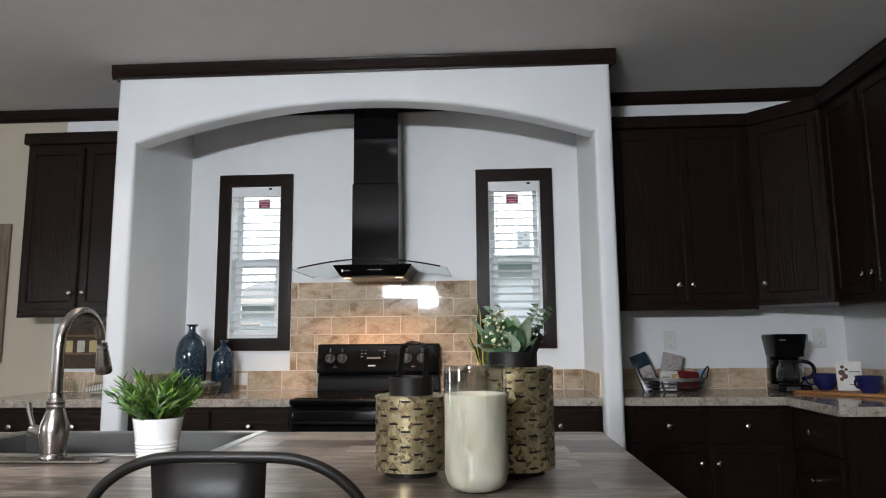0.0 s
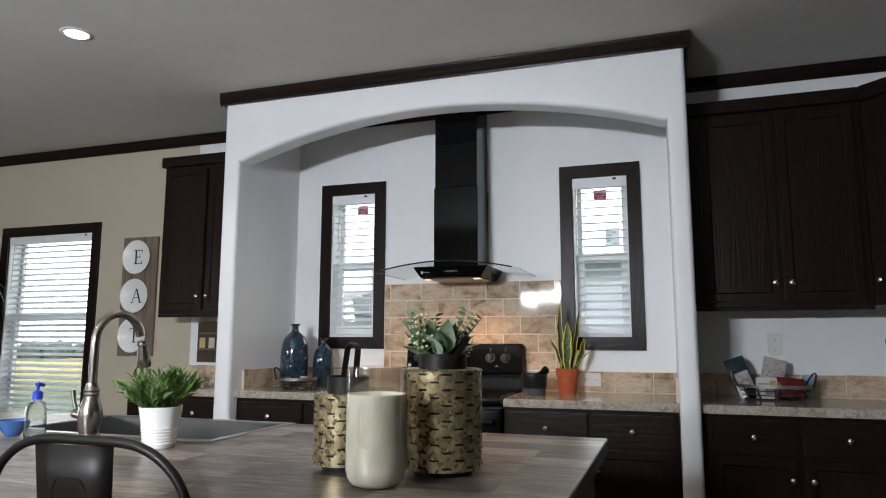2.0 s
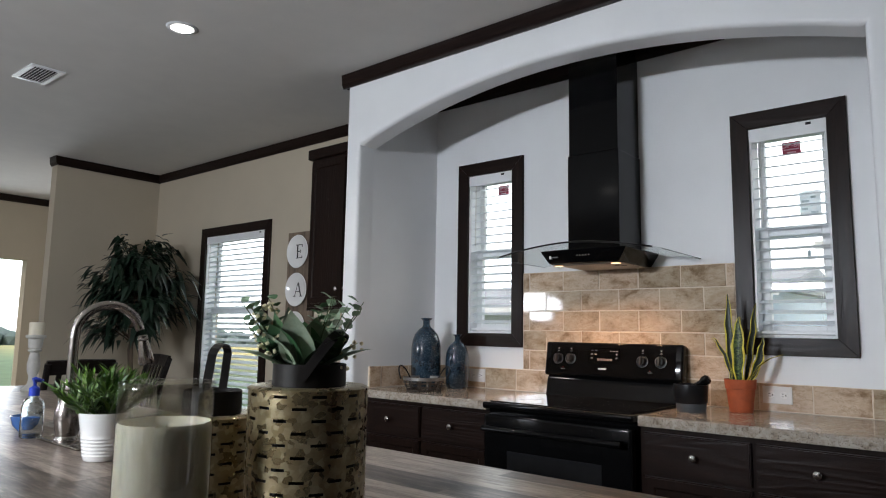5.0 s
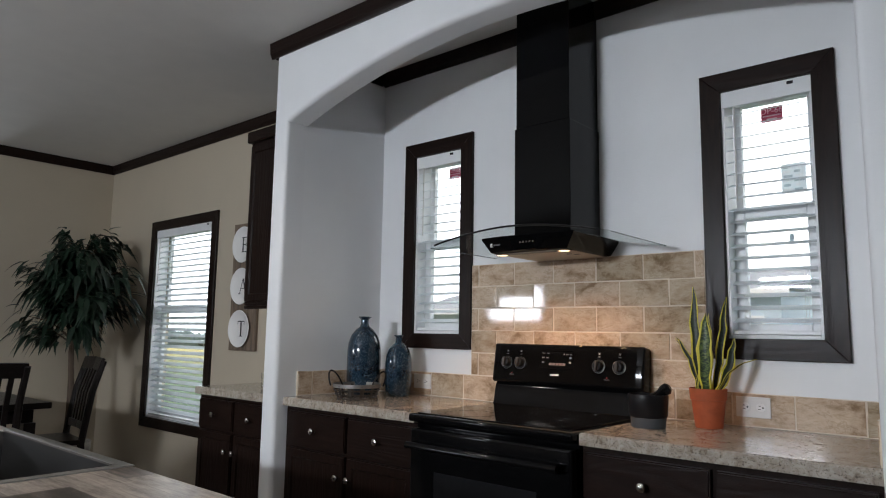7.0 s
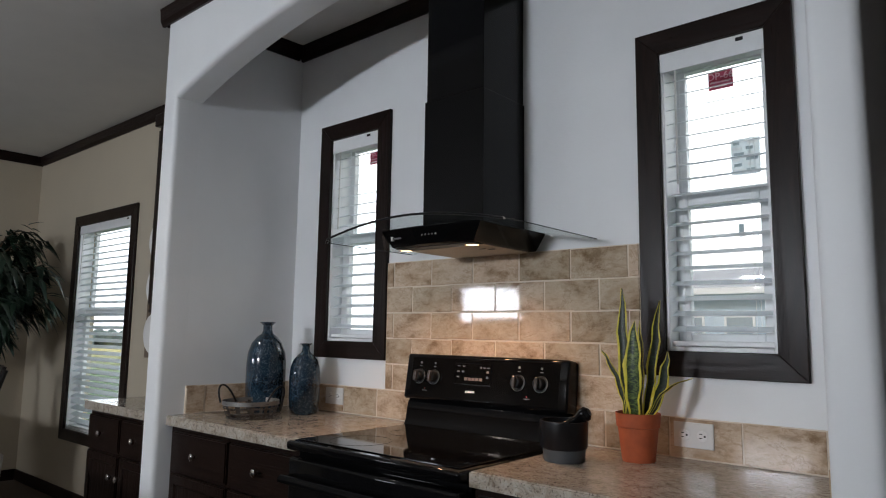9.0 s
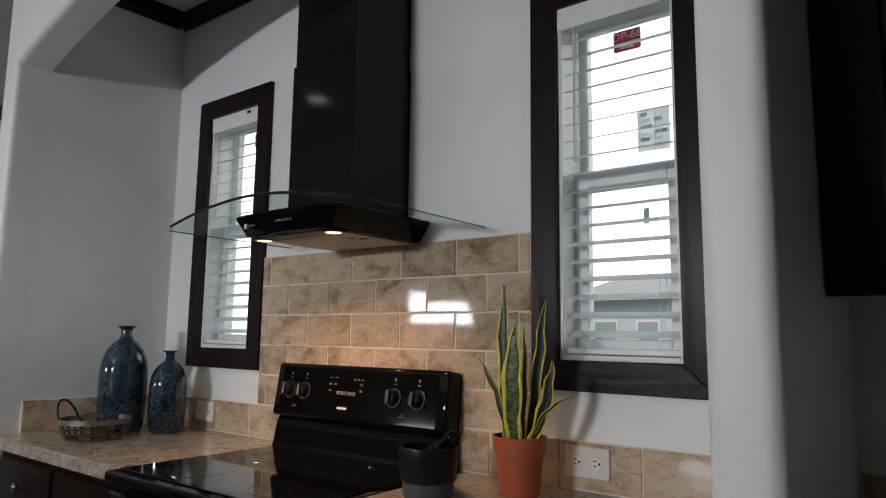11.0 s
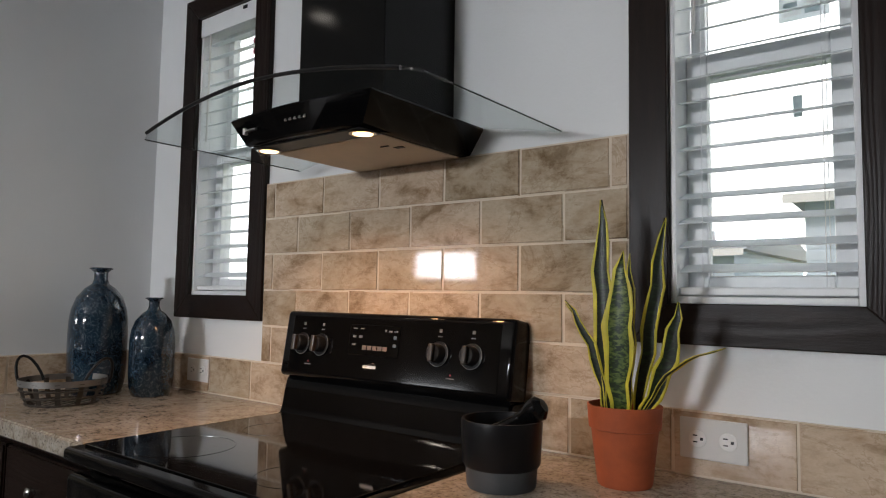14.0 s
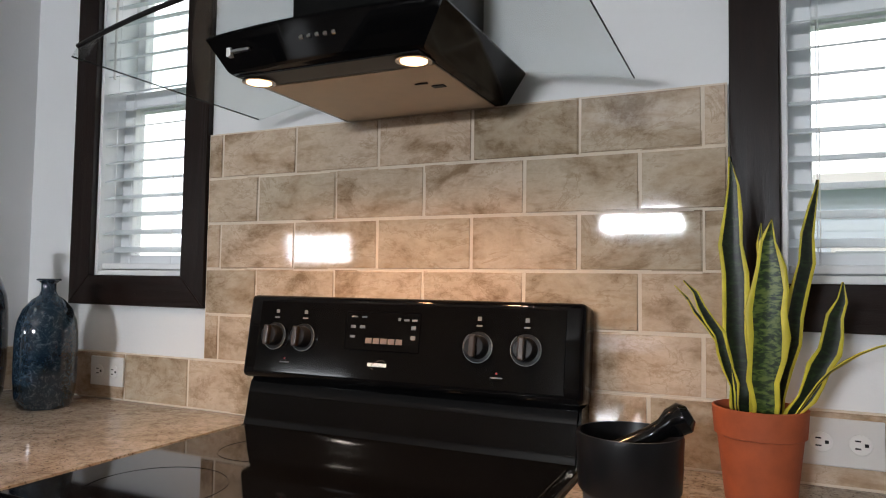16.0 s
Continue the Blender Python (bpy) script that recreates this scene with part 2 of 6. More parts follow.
def tile_material():
    m, nt, b = graph("travertine_tile_glaze")
    v = coords(nt, (1, 1, 1.6), (11.0, 7.0, 5.0))
    cloud, vein = noise_of(nt, v, 7, 8, 0.66, 0.35), noise_of(nt, v, 4.5, 9, 0.68, 0.5)
    fine = noise_of(nt, v, 60, 4, 0.7)
    streak = noise_of(nt, coords(nt, (2.2, 1, 8), (3.0, 9.0, 4.0)), 6, 5, 0.6, 0.7)
    base = ramp(nt, cloud, [(0.34, (0.31, 0.225, 0.15)), (0.41, (0.45, 0.35, 0.255)), (0.46, (0.57, 0.46, 0.355)), (0.53, (0.62, 0.515, 0.405)), (0.62, (0.67, 0.57, 0.46))])
    line = ramp(nt, vein, [(0.36, (0.78, 0.69, 0.58)), (0.47, (1, 1, 1)), (0.485, (0.62, 0.52, 0.41)), (0.50, (1, 1, 1)), (0.62, (0.92, 0.87, 0.8))])
    col = mix(nt, base, line, 0.55, "MULTIPLY")
    col = mix(nt, col, ramp(nt, fine, [(0.35, (0.82, 0.79, 0.75)), (0.55, (1, 1, 1))]), 0.6, "MULTIPLY")
    col = mix(nt, col, ramp(nt, streak, [(0.36, (0.76, 0.70, 0.62)), (0.46, (1, 1, 1))]), 0.55, "MULTIPLY")
    info = nt.nodes.new("ShaderNodeObjectInfo")
    shade = ramp(nt, info.outputs["Random"], [(0, (0.74, 0.74, 0.69)), (0.5, (0.93, 0.90, 0.86)), (1, (1.06, 1.0, 0.96))])
    nt.links.new(mix(nt, col, shade, 0.8, "MULTIPLY"), b.inputs["Base Color"])
    vary_rough(nt, b, cloud, 0.03, 0.07)
    bumped(nt, b, cloud, 0.03, 0.002)
    return m


TILE = tile_material()


def glass_material(name, colour, rough=0.0, ior=1.45):
    m, nt, b = graph(name)
    b.inputs["Base Color"].default_value = (*colour, 1)
    b.inputs["Transmission Weight"].default_value = 1.0
    b.inputs["Roughness"].default_value = rough
    b.inputs["IOR"].default_value = ior
    return m


GLASS = glass_material("clear_glass", (0.97, 0.99, 0.98))
PET = glass_material("clear_plastic_bottle", (0.90, 0.95, 0.97), 0.05)


def pane_material(name, tint, gloss):
    """Flat clear glass: mostly transparent, a little gloss."""
    m, nt, b = graph(name)
    nt.nodes.remove(b)
    tr, gl = nt.nodes.new("ShaderNodeBsdfTransparent"), nt.nodes.new("ShaderNodeBsdfGlossy")
    gl.inputs["Roughness"].default_value = 0.015
    tr.inputs["Color"].default_value = (*tint, 1)
    ms = nt.nodes.new("ShaderNodeMixShader")
    ms.inputs[0].default_value = gloss
    nt.links.new(tr.outputs[0], ms.inputs[1])
    nt.links.new(gl.outputs[0], ms.inputs[2])
    nt.links.new(ms.outputs[0], nt.nodes["Material Output"].inputs[0])
    return m


PANE = pane_material("window_pane", (0.96, 0.965, 0.975), 0.05)
SMOKE = pane_material("hood_canopy_glass", (0.91, 0.93, 0.925), 0.05)


JAR_GLASS = pane_material("thin_jar_glass", (0.90, 0.90, 0.89), 0.13)


def emitting(name, colour, power):
    m, nt, b = graph(name)
    b.inputs["Base Color"].default_value = (*colour, 1)
    b.inputs["Emission Color"].default_value = (*colour, 1)
    b.inputs["Emission Strength"].default_value = power
    return m


CAN_GLOW = emitting("ceiling_lamp_lens", (1.0, 0.93, 0.84), 9)
BULB = emitting("halogen_lens", (1.0, 0.66, 0.36), 3.6)

# ---- builders ----


def part(name, bm, material, parent=None, label="", smooth=False, kind=""):
    """Links a bmesh as one mesh object under a thing or a part."""
    me = bpy.data.meshes.new(name)
    bmesh.ops.recalc_face_normals(bm, faces=bm.faces)
    bm.to_mesh(me)
    bm.free()
    for m in material if isinstance(material, (list, tuple)) else [material]:
        me.materials.append(m)
    if smooth:
        me.shade_smooth()
        me.set_sharp_from_angle(angle=radians(40))
    ob = new(name, me)
    if parent:
        ob.parent = parent
    return tagged(ob, label, kind=kind)


def thing(name, m, label, category, group=""):
    ob = new(name)
    ob.empty_display_size = 0.05
    ob.matrix_world = m
    return tagged(ob, label, category, group)


def box(lo, hi, bevel=0.0, bm=None, seg=2):
    bm = bm or bmesh.new()
    made = bmesh.ops.create_cube(bm, size=1.0)["verts"]
    size = [b - a for a, b in zip(lo, hi)]
    mid = [(a + b) / 2 for a, b in zip(lo, hi)]
    for v in made:
        v.co = Vector([m + c * s for m, c, s in zip(mid, v.co, size)])
    if bevel:
        edges = list({e for v in made for e in v.link_edges})
        bmesh.ops.bevel(bm, geom=edges, offset=bevel, segments=seg, affect="EDGES", profile=0.5)
    return bm


def lathe(profile, seg=32, bm=None, centre=(0, 0, 0), arc=None):
    """Turns (radius, height) pairs about z."""
    bm = bm or bmesh.new()
    rings = []
    for r, z in profile:
        if r < 1e-5:
            rings.append([bm.verts.new((centre[0], centre[1], centre[2] + z))])
        else:
            rings.append([bm.verts.new((centre[0] + r * math.cos(2 * math.pi * k / seg), centre[1] + r * math.sin(2 * math.pi * k / seg), centre[2] + z)) for k in range(seg)])
    for a, b in zip(rings, rings[1:]):
        for k in range(seg):
            q = [a[k % len(a)], a[(k + 1) % len(a)], b[(k + 1) % len(b)], b[k % len(b)]]
            q = list(dict.fromkeys(q))
            if len(q) > 2:
                bm.faces.new(q)
    return bm


def tube(points, r, seg=10, bm=None, flat=1.0):
    """Sweeps a round (or flattened) section along a line; r may be a list."""
    bm = bm or bmesh.new()
    pts = [Vector(p) for p in points]
    rs = r if isinstance(r, (list, tuple)) else [r] * len(pts)
    rings, side = [], None
    for i, p in enumerate(pts):
        d = (pts[min(i + 1, len(pts) - 1)] - pts[max(i - 1, 0)]).normalized()
        if side is None:
            side = d.orthogonal().normalized()
        side = (side - d * side.dot(d)).normalized()
        up = d.cross(side)
        rings.append([bm.verts.new(p + rs[i] * (side * math.cos(2 * math.pi * k / seg) + up * flat * math.sin(2 * math.pi * k / seg))) for k in range(seg)])
    for a, b in zip(rings, rings[1:]):
        for k in range(seg):
            bm.faces.new((a[k], a[(k + 1) % seg], b[(k + 1) % seg], b[k]))
    bm.faces.new(rings[0][::-1])
    bm.faces.new(rings[-1])
    return bm


def strip(points, widths, axis, thick, bm=None):
    """A flat band along a line: axis gives its width's direction."""
    bm = bm or bmesh.new()
    pts = [Vector(p) for p in points]
    ax = Vector(axis).normalized()
    rings = []
    for i, p in enumerate(pts):
        d = (pts[min(i + 1, len(pts) - 1)] - pts[max(i - 1, 0)]).normalized()
        n = d.cross(ax).normalized() * thick / 2
        w = widths[i] / 2 if isinstance(widths, (list, tuple)) else widths / 2
        rings.append([bm.verts.new(p + ax * w + n), bm.verts.new(p - ax * w + n), bm.verts.new(p - ax * w - n), bm.verts.new(p + ax * w - n)])
    for a, b in zip(rings, rings[1:]):
        for k in range(4):
            bm.faces.new((a[k], a[(k + 1) % 4], b[(k + 1) % 4], b[k]))
    bm.faces.new(rings[0][::-1])
    bm.faces.new(rings[-1])
    return bm


def extrude_xz(outline, y0, y1, bm=None):
    """A prism from an outline in x and z."""
    bm = bm or bmesh.new()
    f = bm.faces.new([bm.verts.new((x, y0, z)) for x, z in outline])
    ext = bmesh.ops.extrude_face_region(bm, geom=[f])
    bmesh.ops.translate(bm, vec=(0, y1 - y0, 0), verts=[v for v in ext["geom"] if isinstance(v, bmesh.types.BMVert)])
    return bm


def extrude_xy(outline, z0, z1, bm=None):
    bm = bm or bmesh.new()
    f = bm.faces.new([bm.verts.new((x, y, z0)) for x, y in outline])
    ext = bmesh.ops.extrude_face_region(bm, geom=[f])
    bmesh.ops.translate(bm, vec=(0, 0, z1 - z0), verts=[v for v in ext["geom"] if isinstance(v, bmesh.types.BMVert)])
    return bm


def setting(name, bm, material, label, category, smooth=False):
    return tagged(part(name, bm, material, None, label, smooth), category=category, kind="structure")


def wall_with_holes(lo, hi, holes, axis):
    """A wall from lo to hi whose openings (a0, a1, z0, z1) go through it; axis is 0 along x, 1 along y."""
    bm = bmesh.new()
    a0, a1, z0, z1 = lo[axis], hi[axis], lo[2], hi[2]
    cuts = sorted({a0, a1, *[h[0] for h in holes], *[h[1] for h in holes]})
    for c0, c1 in zip(cuts, cuts[1:]):
        inside = [h for h in holes if h[0] <= c0 + 1e-6 and h[1] >= c1 - 1e-6]
        spans, z = [], z0
        for h in sorted(inside, key=lambda h: h[2]):
            spans.append((z, h[2]))
            z = h[3]
        spans.append((z, z1))
        for s0, s1 in spans:
            if s1 - s0 > 1e-4:
                p, q = list(lo), list(hi)
                p[axis], q[axis], p[2], q[2] = c0, c1, s0, s1
                box(p, q, bm=bm)
    bmesh.ops.remove_doubles(bm, verts=bm.verts, dist=1e-5)
    return bm


# ---- the large structure ----
KW = [(-1.721, -1.389, 1.243, 2.231), (-0.038, 0.294, 1.243, 2.231)]   # openings of the two kitchen windows
DW = (-4.775, -3.875, 0.52, 2.08)                                     # opening of the dining window
SPLIT = -2.88                                                         # where white paint meets beige
setting("floor", box((FAR - 0.2, FRONT - 0.2, -0.12), (RIGHT + 0.15, BACK + 0.15, 0.0)), FLOOR, "grey-brown vinyl plank floor", "floor")
setting("ceiling", box((FAR - 0.2, FRONT - 0.2, TOP), (RIGHT + 0.15, BACK + 0.15, TOP + 0.12)), CEIL, "off-white textured flat ceiling", "ceiling")
setting("wall_north", wall_with_holes((SPLIT, BACK, 0), (RIGHT + 0.15, BACK + 0.15, TOP), KW, 0), WHITE, "white painted kitchen wall with two windows", "wall")
setting("wall_north_dining", wall_with_holes((FAR - 0.2, BACK, 0), (SPLIT, BACK + 0.15, TOP), [DW], 0), BEIGE, "beige painted dining wall with a window", "wall")
setting("wall_west", box((LEFT - 0.12, 3.42, 0), (LEFT, BACK, TOP)), BEIGE, "beige painted stub wall of the dining corner", "wall")
setting("wall_far_west", wall_with_holes((FAR - 0.15, FRONT, 0), (FAR, BACK, TOP), [(3.2, 4.05, 0.05, 2.03)], 1), BEIGE, "beige wall of the room beyond", "wall")
setting("wall_east", box((RIGHT, 2.9, 0), (RIGHT + 0.15, BACK, TOP)), WHITE, "white painted kitchen side wall", "wall")
# never in view; its dark wood is made up to cut bounce on the right
setting("wall_east_front", box((RIGHT, FRONT, 0), (RIGHT + 0.15, 2.9, TOP)), WOOD, "unseen side wall, made dark to cut bounced light", "wall")
setting("wall_south", wall_with_holes((FAR - 0.2, FRONT - 0.15, 0), (RIGHT + 0.15, FRONT, TOP), FRONT_OPENINGS, 0), BEIGE, "beige painted front wall with windows", "wall")

AX0, AX1, IX0, IX1, AY, AY2 = -2.145, 0.636, -2.03, 0.538, 3.72, 3.845
SPRING, APEX = 2.335, 2.549
TAPER = 0.033        # the west side wall closes in towards the back


def alcove_front():
    half = (IX1 - IX0) / 2
    sag = APEX - SPRING
    rad = (half * half + sag * sag) / (2 * sag)
    mid = (IX0 + IX1) / 2
    arch = []
    for k in range(41):
        x = IX0 + 0.02 + (IX1 - IX0 - 0.04) * k / 40
        arch.append((x, APEX - rad + math.sqrt(rad * rad - (x - mid) ** 2)))
    outline = [(AX0, 0), (IX0, 0), (IX0, arch[0][1])] + arch + [(IX1, arch[-1][1]), (IX1, 0), (AX1, 0), (AX1, TOP), (AX0, TOP)]
    bm = extrude_xz(outline, AY, AY2)
    front = [e for e in bm.edges if all(abs(v.co.y - AY) < 1e-5 for v in e.verts) and not all(v.co.z > TOP - 0.01 for v in e.verts) and not all(v.co.z < 0.01 for v in e.verts)]
    bmesh.ops.bevel(bm, geom=front, offset=0.024, segments=5, affect="EDGES", profile=0.5)
    return bm


setting("alcove_arch", alcove_front(), WHITE, "white painted arched front of the cooking alcove", "wall", smooth=True)
setting("alcove_wall_west", extrude_xy([(AX0, AY2), (IX0, AY2), (IX0 + TAPER, BACK), (AX0, BACK)], 0, TOP), WHITE, "white painted side wall of the alcove", "wall")
setting("alcove_wall_east", box((IX1, AY2, 0), (AX1, BACK, TOP)), WHITE, "white painted side wall of the alcove", "wall")


def crown(name, a, b, inward):
    """A crown board under the ceiling from a to b (x, y), leaning out along inward."""
    a, b, n = Vector((*a, 0)), Vector((*b, 0)), Vector((*inward, 0))
    bm = bmesh.new()
    prof = [(0.0, 2.713), (0.012, 2.711), (0.016, 2.722), (0.024, 2.735), (0.027, 2.78), (0.030, TOP - 0.001), (0.0, TOP - 0.001)]
    rings = [[bm.verts.new(p + n * d + Vector((0, 0, z))) for d, z in prof] for p in (a, b)]
    k = len(prof)
    for i in range(k):
        bm.faces.new((rings[0][i], rings[0][(i + 1) % k], rings[1][(i + 1) % k], rings[1][i]))
    bm.faces.new(rings[0][::-1])
    bm.faces.new(rings[1])
    return setting(name, bm, WOOD_X, "dark espresso crown board under the ceiling", "trim")


crown("trim_crown", (AX0 - 0.03, AY - 0.001), (AX1 + 0.03, AY - 0.001), (0, -1))
crown("trim_crown", (AX0 - 0.001, AY), (AX0 - 0.001, BACK - 0.031), (-1, 0))
crown("trim_crown", (AX1 + 0.001, AY), (AX1 + 0.001, BACK - 0.031), (1, 0))
crown("trim_crown", (IX0 + 0.001, AY2), (IX0 + TAPER - 0.001, BACK - 0.031), (1, 0))
crown("trim_crown", (IX1 - 0.001, AY2), (IX1 - 0.001, BACK - 0.031), (-1, 0))
crown("trim_crown", (IX0 + TAPER + 0.001, BACK - 0.001), (IX1 - 0.001, BACK - 0.001), (0, -1))
crown("trim_crown", (LEFT + 0.031, BACK - 0.001), (AX0, BACK - 0.001), (0, -1))
crown("trim_crown", (AX1, BACK - 0.001), (RIGHT - 0.031, BACK - 0.001), (0, -1))
crown("trim_crown", (LEFT + 0.001, 3.42), (LEFT + 0.001, BACK - 0.001), (1, 0))
crown("trim_crown", (LEFT - 0.12, 3.419), (LEFT + 0.03, 3.419), (0, -1))
crown("trim_crown", (RIGHT - 0.001, FRONT), (RIGHT - 0.001, BACK), (-1, 0))
crown("trim_crown", (FAR + 0.001, FRONT), (FAR + 0.001, BACK), (1, 0))
for nm, lo, hi in (("baseboard", (LEFT, BACK - 0.015, 0), (-2.86, BACK - 0.001, 0.09)), ("baseboard", (LEFT + 0.001, 3.42, 0), (LEFT + 0.016, BACK - 0.015, 0.09))):
    setting(nm, box(lo, hi, 0.004), WOOD_X, "dark espresso baseboard", "trim")

# ---- windows ----


def window(x0, x1, z0, z1, casing, rail, slat_pitch, label, tilt):
    """A single-hung window in the north wall: dark casing, white vinyl sashes, panes, white slatted blind."""
    root = thing("window", Matrix.Translation(((x0 + x1) / 2, BACK, z0)), label, "window")
    root["kind"] = "structure"
    w, h = x1 - x0, z1 - z0
    hw = w / 2
    c = casing
    for nm, pts in (("casing", [(-hw - c, -c), (hw + c, -c), (hw, 0), (-hw, 0)]), ("casing", [(-hw - c, h + c), (hw + c, h + c), (hw, h), (-hw, h)]),
                    ("casing", [(-hw - c, -c), (-hw, 0), (-hw, h), (-hw - c, h + c)]), ("casing", [(hw + c, -c), (hw, 0), (hw, h), (hw + c, h + c)])):
        bm = extrude_xz(pts, -0.019, -0.001)
        bmesh.ops.bevel(bm, geom=[e for e in bm.edges if all(v.co.y < -0.018 for v in e.verts)], offset=0.002, segments=1, affect="EDGES")
        part(nm, bm, WOOD if abs(pts[0][1] - pts[3][1]) > 0.3 else WOOD_X, root, "dark espresso board")
    for lo, hi in (((-hw, -0.001, 0), (-hw + 0.012, 0.10, h)), ((hw - 0.012, -0.001, 0), (hw, 0.10, h)), ((-hw + 0.012, -0.001, h - 0.012), (hw - 0.012, 0.10, h)), ((-hw + 0.012, -0.001, 0), (hw - 0.012, 0.10, 0.014))):
        part("jamb", box(lo, hi, 0.002), VINYL, root)

    def sash(za, zb, y, wide):
        bm = bmesh.new()
        box((-hw + 0.012, y, za), (-hw + 0.012 + wide, y + 0.03, zb), 0.003, bm)
        box((hw - 0.012 - wide, y, za), (hw - 0.012, y + 0.03, zb), 0.003, bm)
        box((-hw + 0.012 + wide, y, za), (hw - 0.012 - wide, y + 0.03, za + wide), 0.003, bm)
        box((-hw + 0.012 + wide, y, zb - wide), (hw - 0.012 - wide, y + 0.03, zb), 0.003, bm)
        s = part("sash", bm, VINYL, root, "white vinyl sash")
        p = part("pane", box((-hw + 0.012 + wide, y + 0.013, za + wide), (hw - 0.012 - wide, y + 0.017, zb - wide)), PANE, s, "clear window pane")
        p.visible_shadow = False
    zr = rail - z0
    sash(zr - 0.02, h - 0.012, 0.105, 0.03)
    sash(0.014, zr + 0.025, 0.070, 0.042)
    # blind
    part("headrail", box((-hw + 0.0128, 0.006, h - 0.056), (hw - 0.0128, 0.058, h - 0.0128), 0.003), VINYL, root, "white blind headrail")
    part("valance", box((-hw + 0.001, -0.006, h - 0.066), (hw - 0.001, 0.0035, h - 0.001), 0.002), VINYL, root, "white blind valance")
    part("valance_clip", box((hw - 0.085, -0.0085, h - 0.022), (hw - 0.062, -0.0062, h - 0.010), 0.0008), SATIN, root, "small dark clip")
    part("bottom_rail", box((-hw + 0.0135, 0.010, 0.0165), (hw - 0.0135, 0.056, 0.032), 0.003), VINYL, root)
    n = int((h - 0.10) / slat_pitch)
    me = None
    for k in range(n):
        z = 0.045 + slat_pitch * (k + 0.5) * (h - 0.11) / (n * slat_pitch)
        if me is None:
            s = part("slat", box((-hw + 0.0135, -0.025, -0.0014), (hw - 0.0135, 0.025, 0.0014), 0.0006, seg=1), SLAT_MAT, root)
            me = s.data
        else:
            s = new("slat", me)
            s.parent = root
        s.matrix_local = pose(0, 0.033, z, tilt, random.uniform(-0.25, 0.25), 0)
    for x in (-hw + 0.06, hw - 0.06):
        part("cord", tube([(x, 0.008, 0.03), (x, 0.008, h - 0.06)], 0.0009, 5), VINYL, root)
        part("cord", tube([(x, 0.058, 0.03), (x, 0.058, h - 0.06)], 0.0009, 5), VINYL, root)
    part("wand", tube([(-hw + 0.05, 0.002, h - 0.06), (-hw + 0.05, 0.0, h - 0.45)], 0.0035, 6), PLATE, root, "white tilt wand")
    return root


win_a = window(*KW[0], 0.079, 1.735, 0.048, "narrow kitchen window, dark casing, white slatted blind open", 19)
win_b = window(*KW[1], 0.079, 1.735, 0.048, "narrow kitchen window, dark casing, white slatted blind open", 19)
win_d = window(*DW, 0.08, 1.40, 0.047, "tall dining window, dark casing, white slatted blind open", 25)

# ---- cabinets and counters ----


def knob_mesh(parent, at):
    k = part("knob", lathe([(0.0, 0), (0.007, 0), (0.006, 0.010), (0.012, 0.016), (0.0155, 0.022), (0.0145, 0.028), (0.008, 0.032), (0, 0.033)], 20), CHROME, parent, "round polished nickel knob", True)
    k.matrix_local = Matrix.Translation(at) @ pose(0, 0, 0, 90)
    return k


def front_panel(w, h, frame, dep=0.007):
    """A door or drawer front, facing -y, from its lower left back corner."""
    bm = box((0, -0.02, 0), (w, 0, h))
    f = min(bm.faces, key=lambda q: q.calc_center_median().y)
    outer = list(f.edges)
    if frame:
        bmesh.ops.inset_region(bm, faces=[f], thickness=frame, depth=0)
        bmesh.ops.inset_region(bm, faces=[f], thickness=0.010, depth=-dep)
    bmesh.ops.bevel(bm, geom=[e for e in outer if e.is_valid], offset=0.005, segments=2, affect="EDGES")
    return bm


def base_cabinet(m, w, depth, bays, label, group="base cabinets", drawers_only=False):
    """bays: (x0, x1, side of the door's knob)."""
    root = thing("base_cabinet", m, label, "cabinet", group)
    part("carcass", box((0.0, 0.0, 0.10), (w, depth, 0.872)), WOOD, root)
    part("toe_kick", box((0.0, 0.06, 0.0), (w, depth, 0.10)), WOOD_X, root)
    for x0, x1, side in bays:
        if drawers_only:
            levels = [(0.69, 0.85), (0.42, 0.675), (0.13, 0.405)]
        else:
            levels = [(0.69, 0.85)]
        for za, zb in levels:
            d = part("drawer_front", front_panel(x1 - x0, zb - za, 0), WOOD_X, root)
            d.matrix_local = Matrix.Translation((x0, -0.001, za))
            knob_mesh(d, ((x1 - x0) / 2, -0.02, (zb - za) / 2))
        if not drawers_only:
            d = part("door", front_panel(x1 - x0, 0.545, 0.055), WOOD, root, "framed cabinet door")
            d.matrix_local = Matrix.Translation((x0, -0.001, 0.13))
            knob_mesh(d, (0.03 if side == "l" else x1 - x0 - 0.03, -0.02, 0.452))
    return root


def wall_cabinet(m, w, depth, bays, label, z0=1.40, z1=2.455):
    root = thing("wall_cabinet", m, label, "cabinet", "wall cabinets")
    h = z1 - z0
    part("carcass", box((0.0, 0.0, 0.0), (w, depth, h)), WOOD, root)
    part("light_rail", box((0.0, -0.004, -0.022), (w, 0.02, -0.001), 0.003), WOOD_X, root)
    part("cornice", box((-0.02, -0.03, h + 0.001), (w + 0.0, depth, h + 0.075), 0.008), WOOD_X, root, "plain dark cornice board")
    for x0, x1, side in bays:
        d = part("door", front_panel(x1 - x0, h - 0.05, 0.06), WOOD, root, "framed cabinet door")
        d.matrix_local = Matrix.Translation((x0, -0.001, 0.025))
        knob_mesh(d, (0.03 if side == "l" else x1 - x0 - 0.03, -0.02, 0.095))
    return root


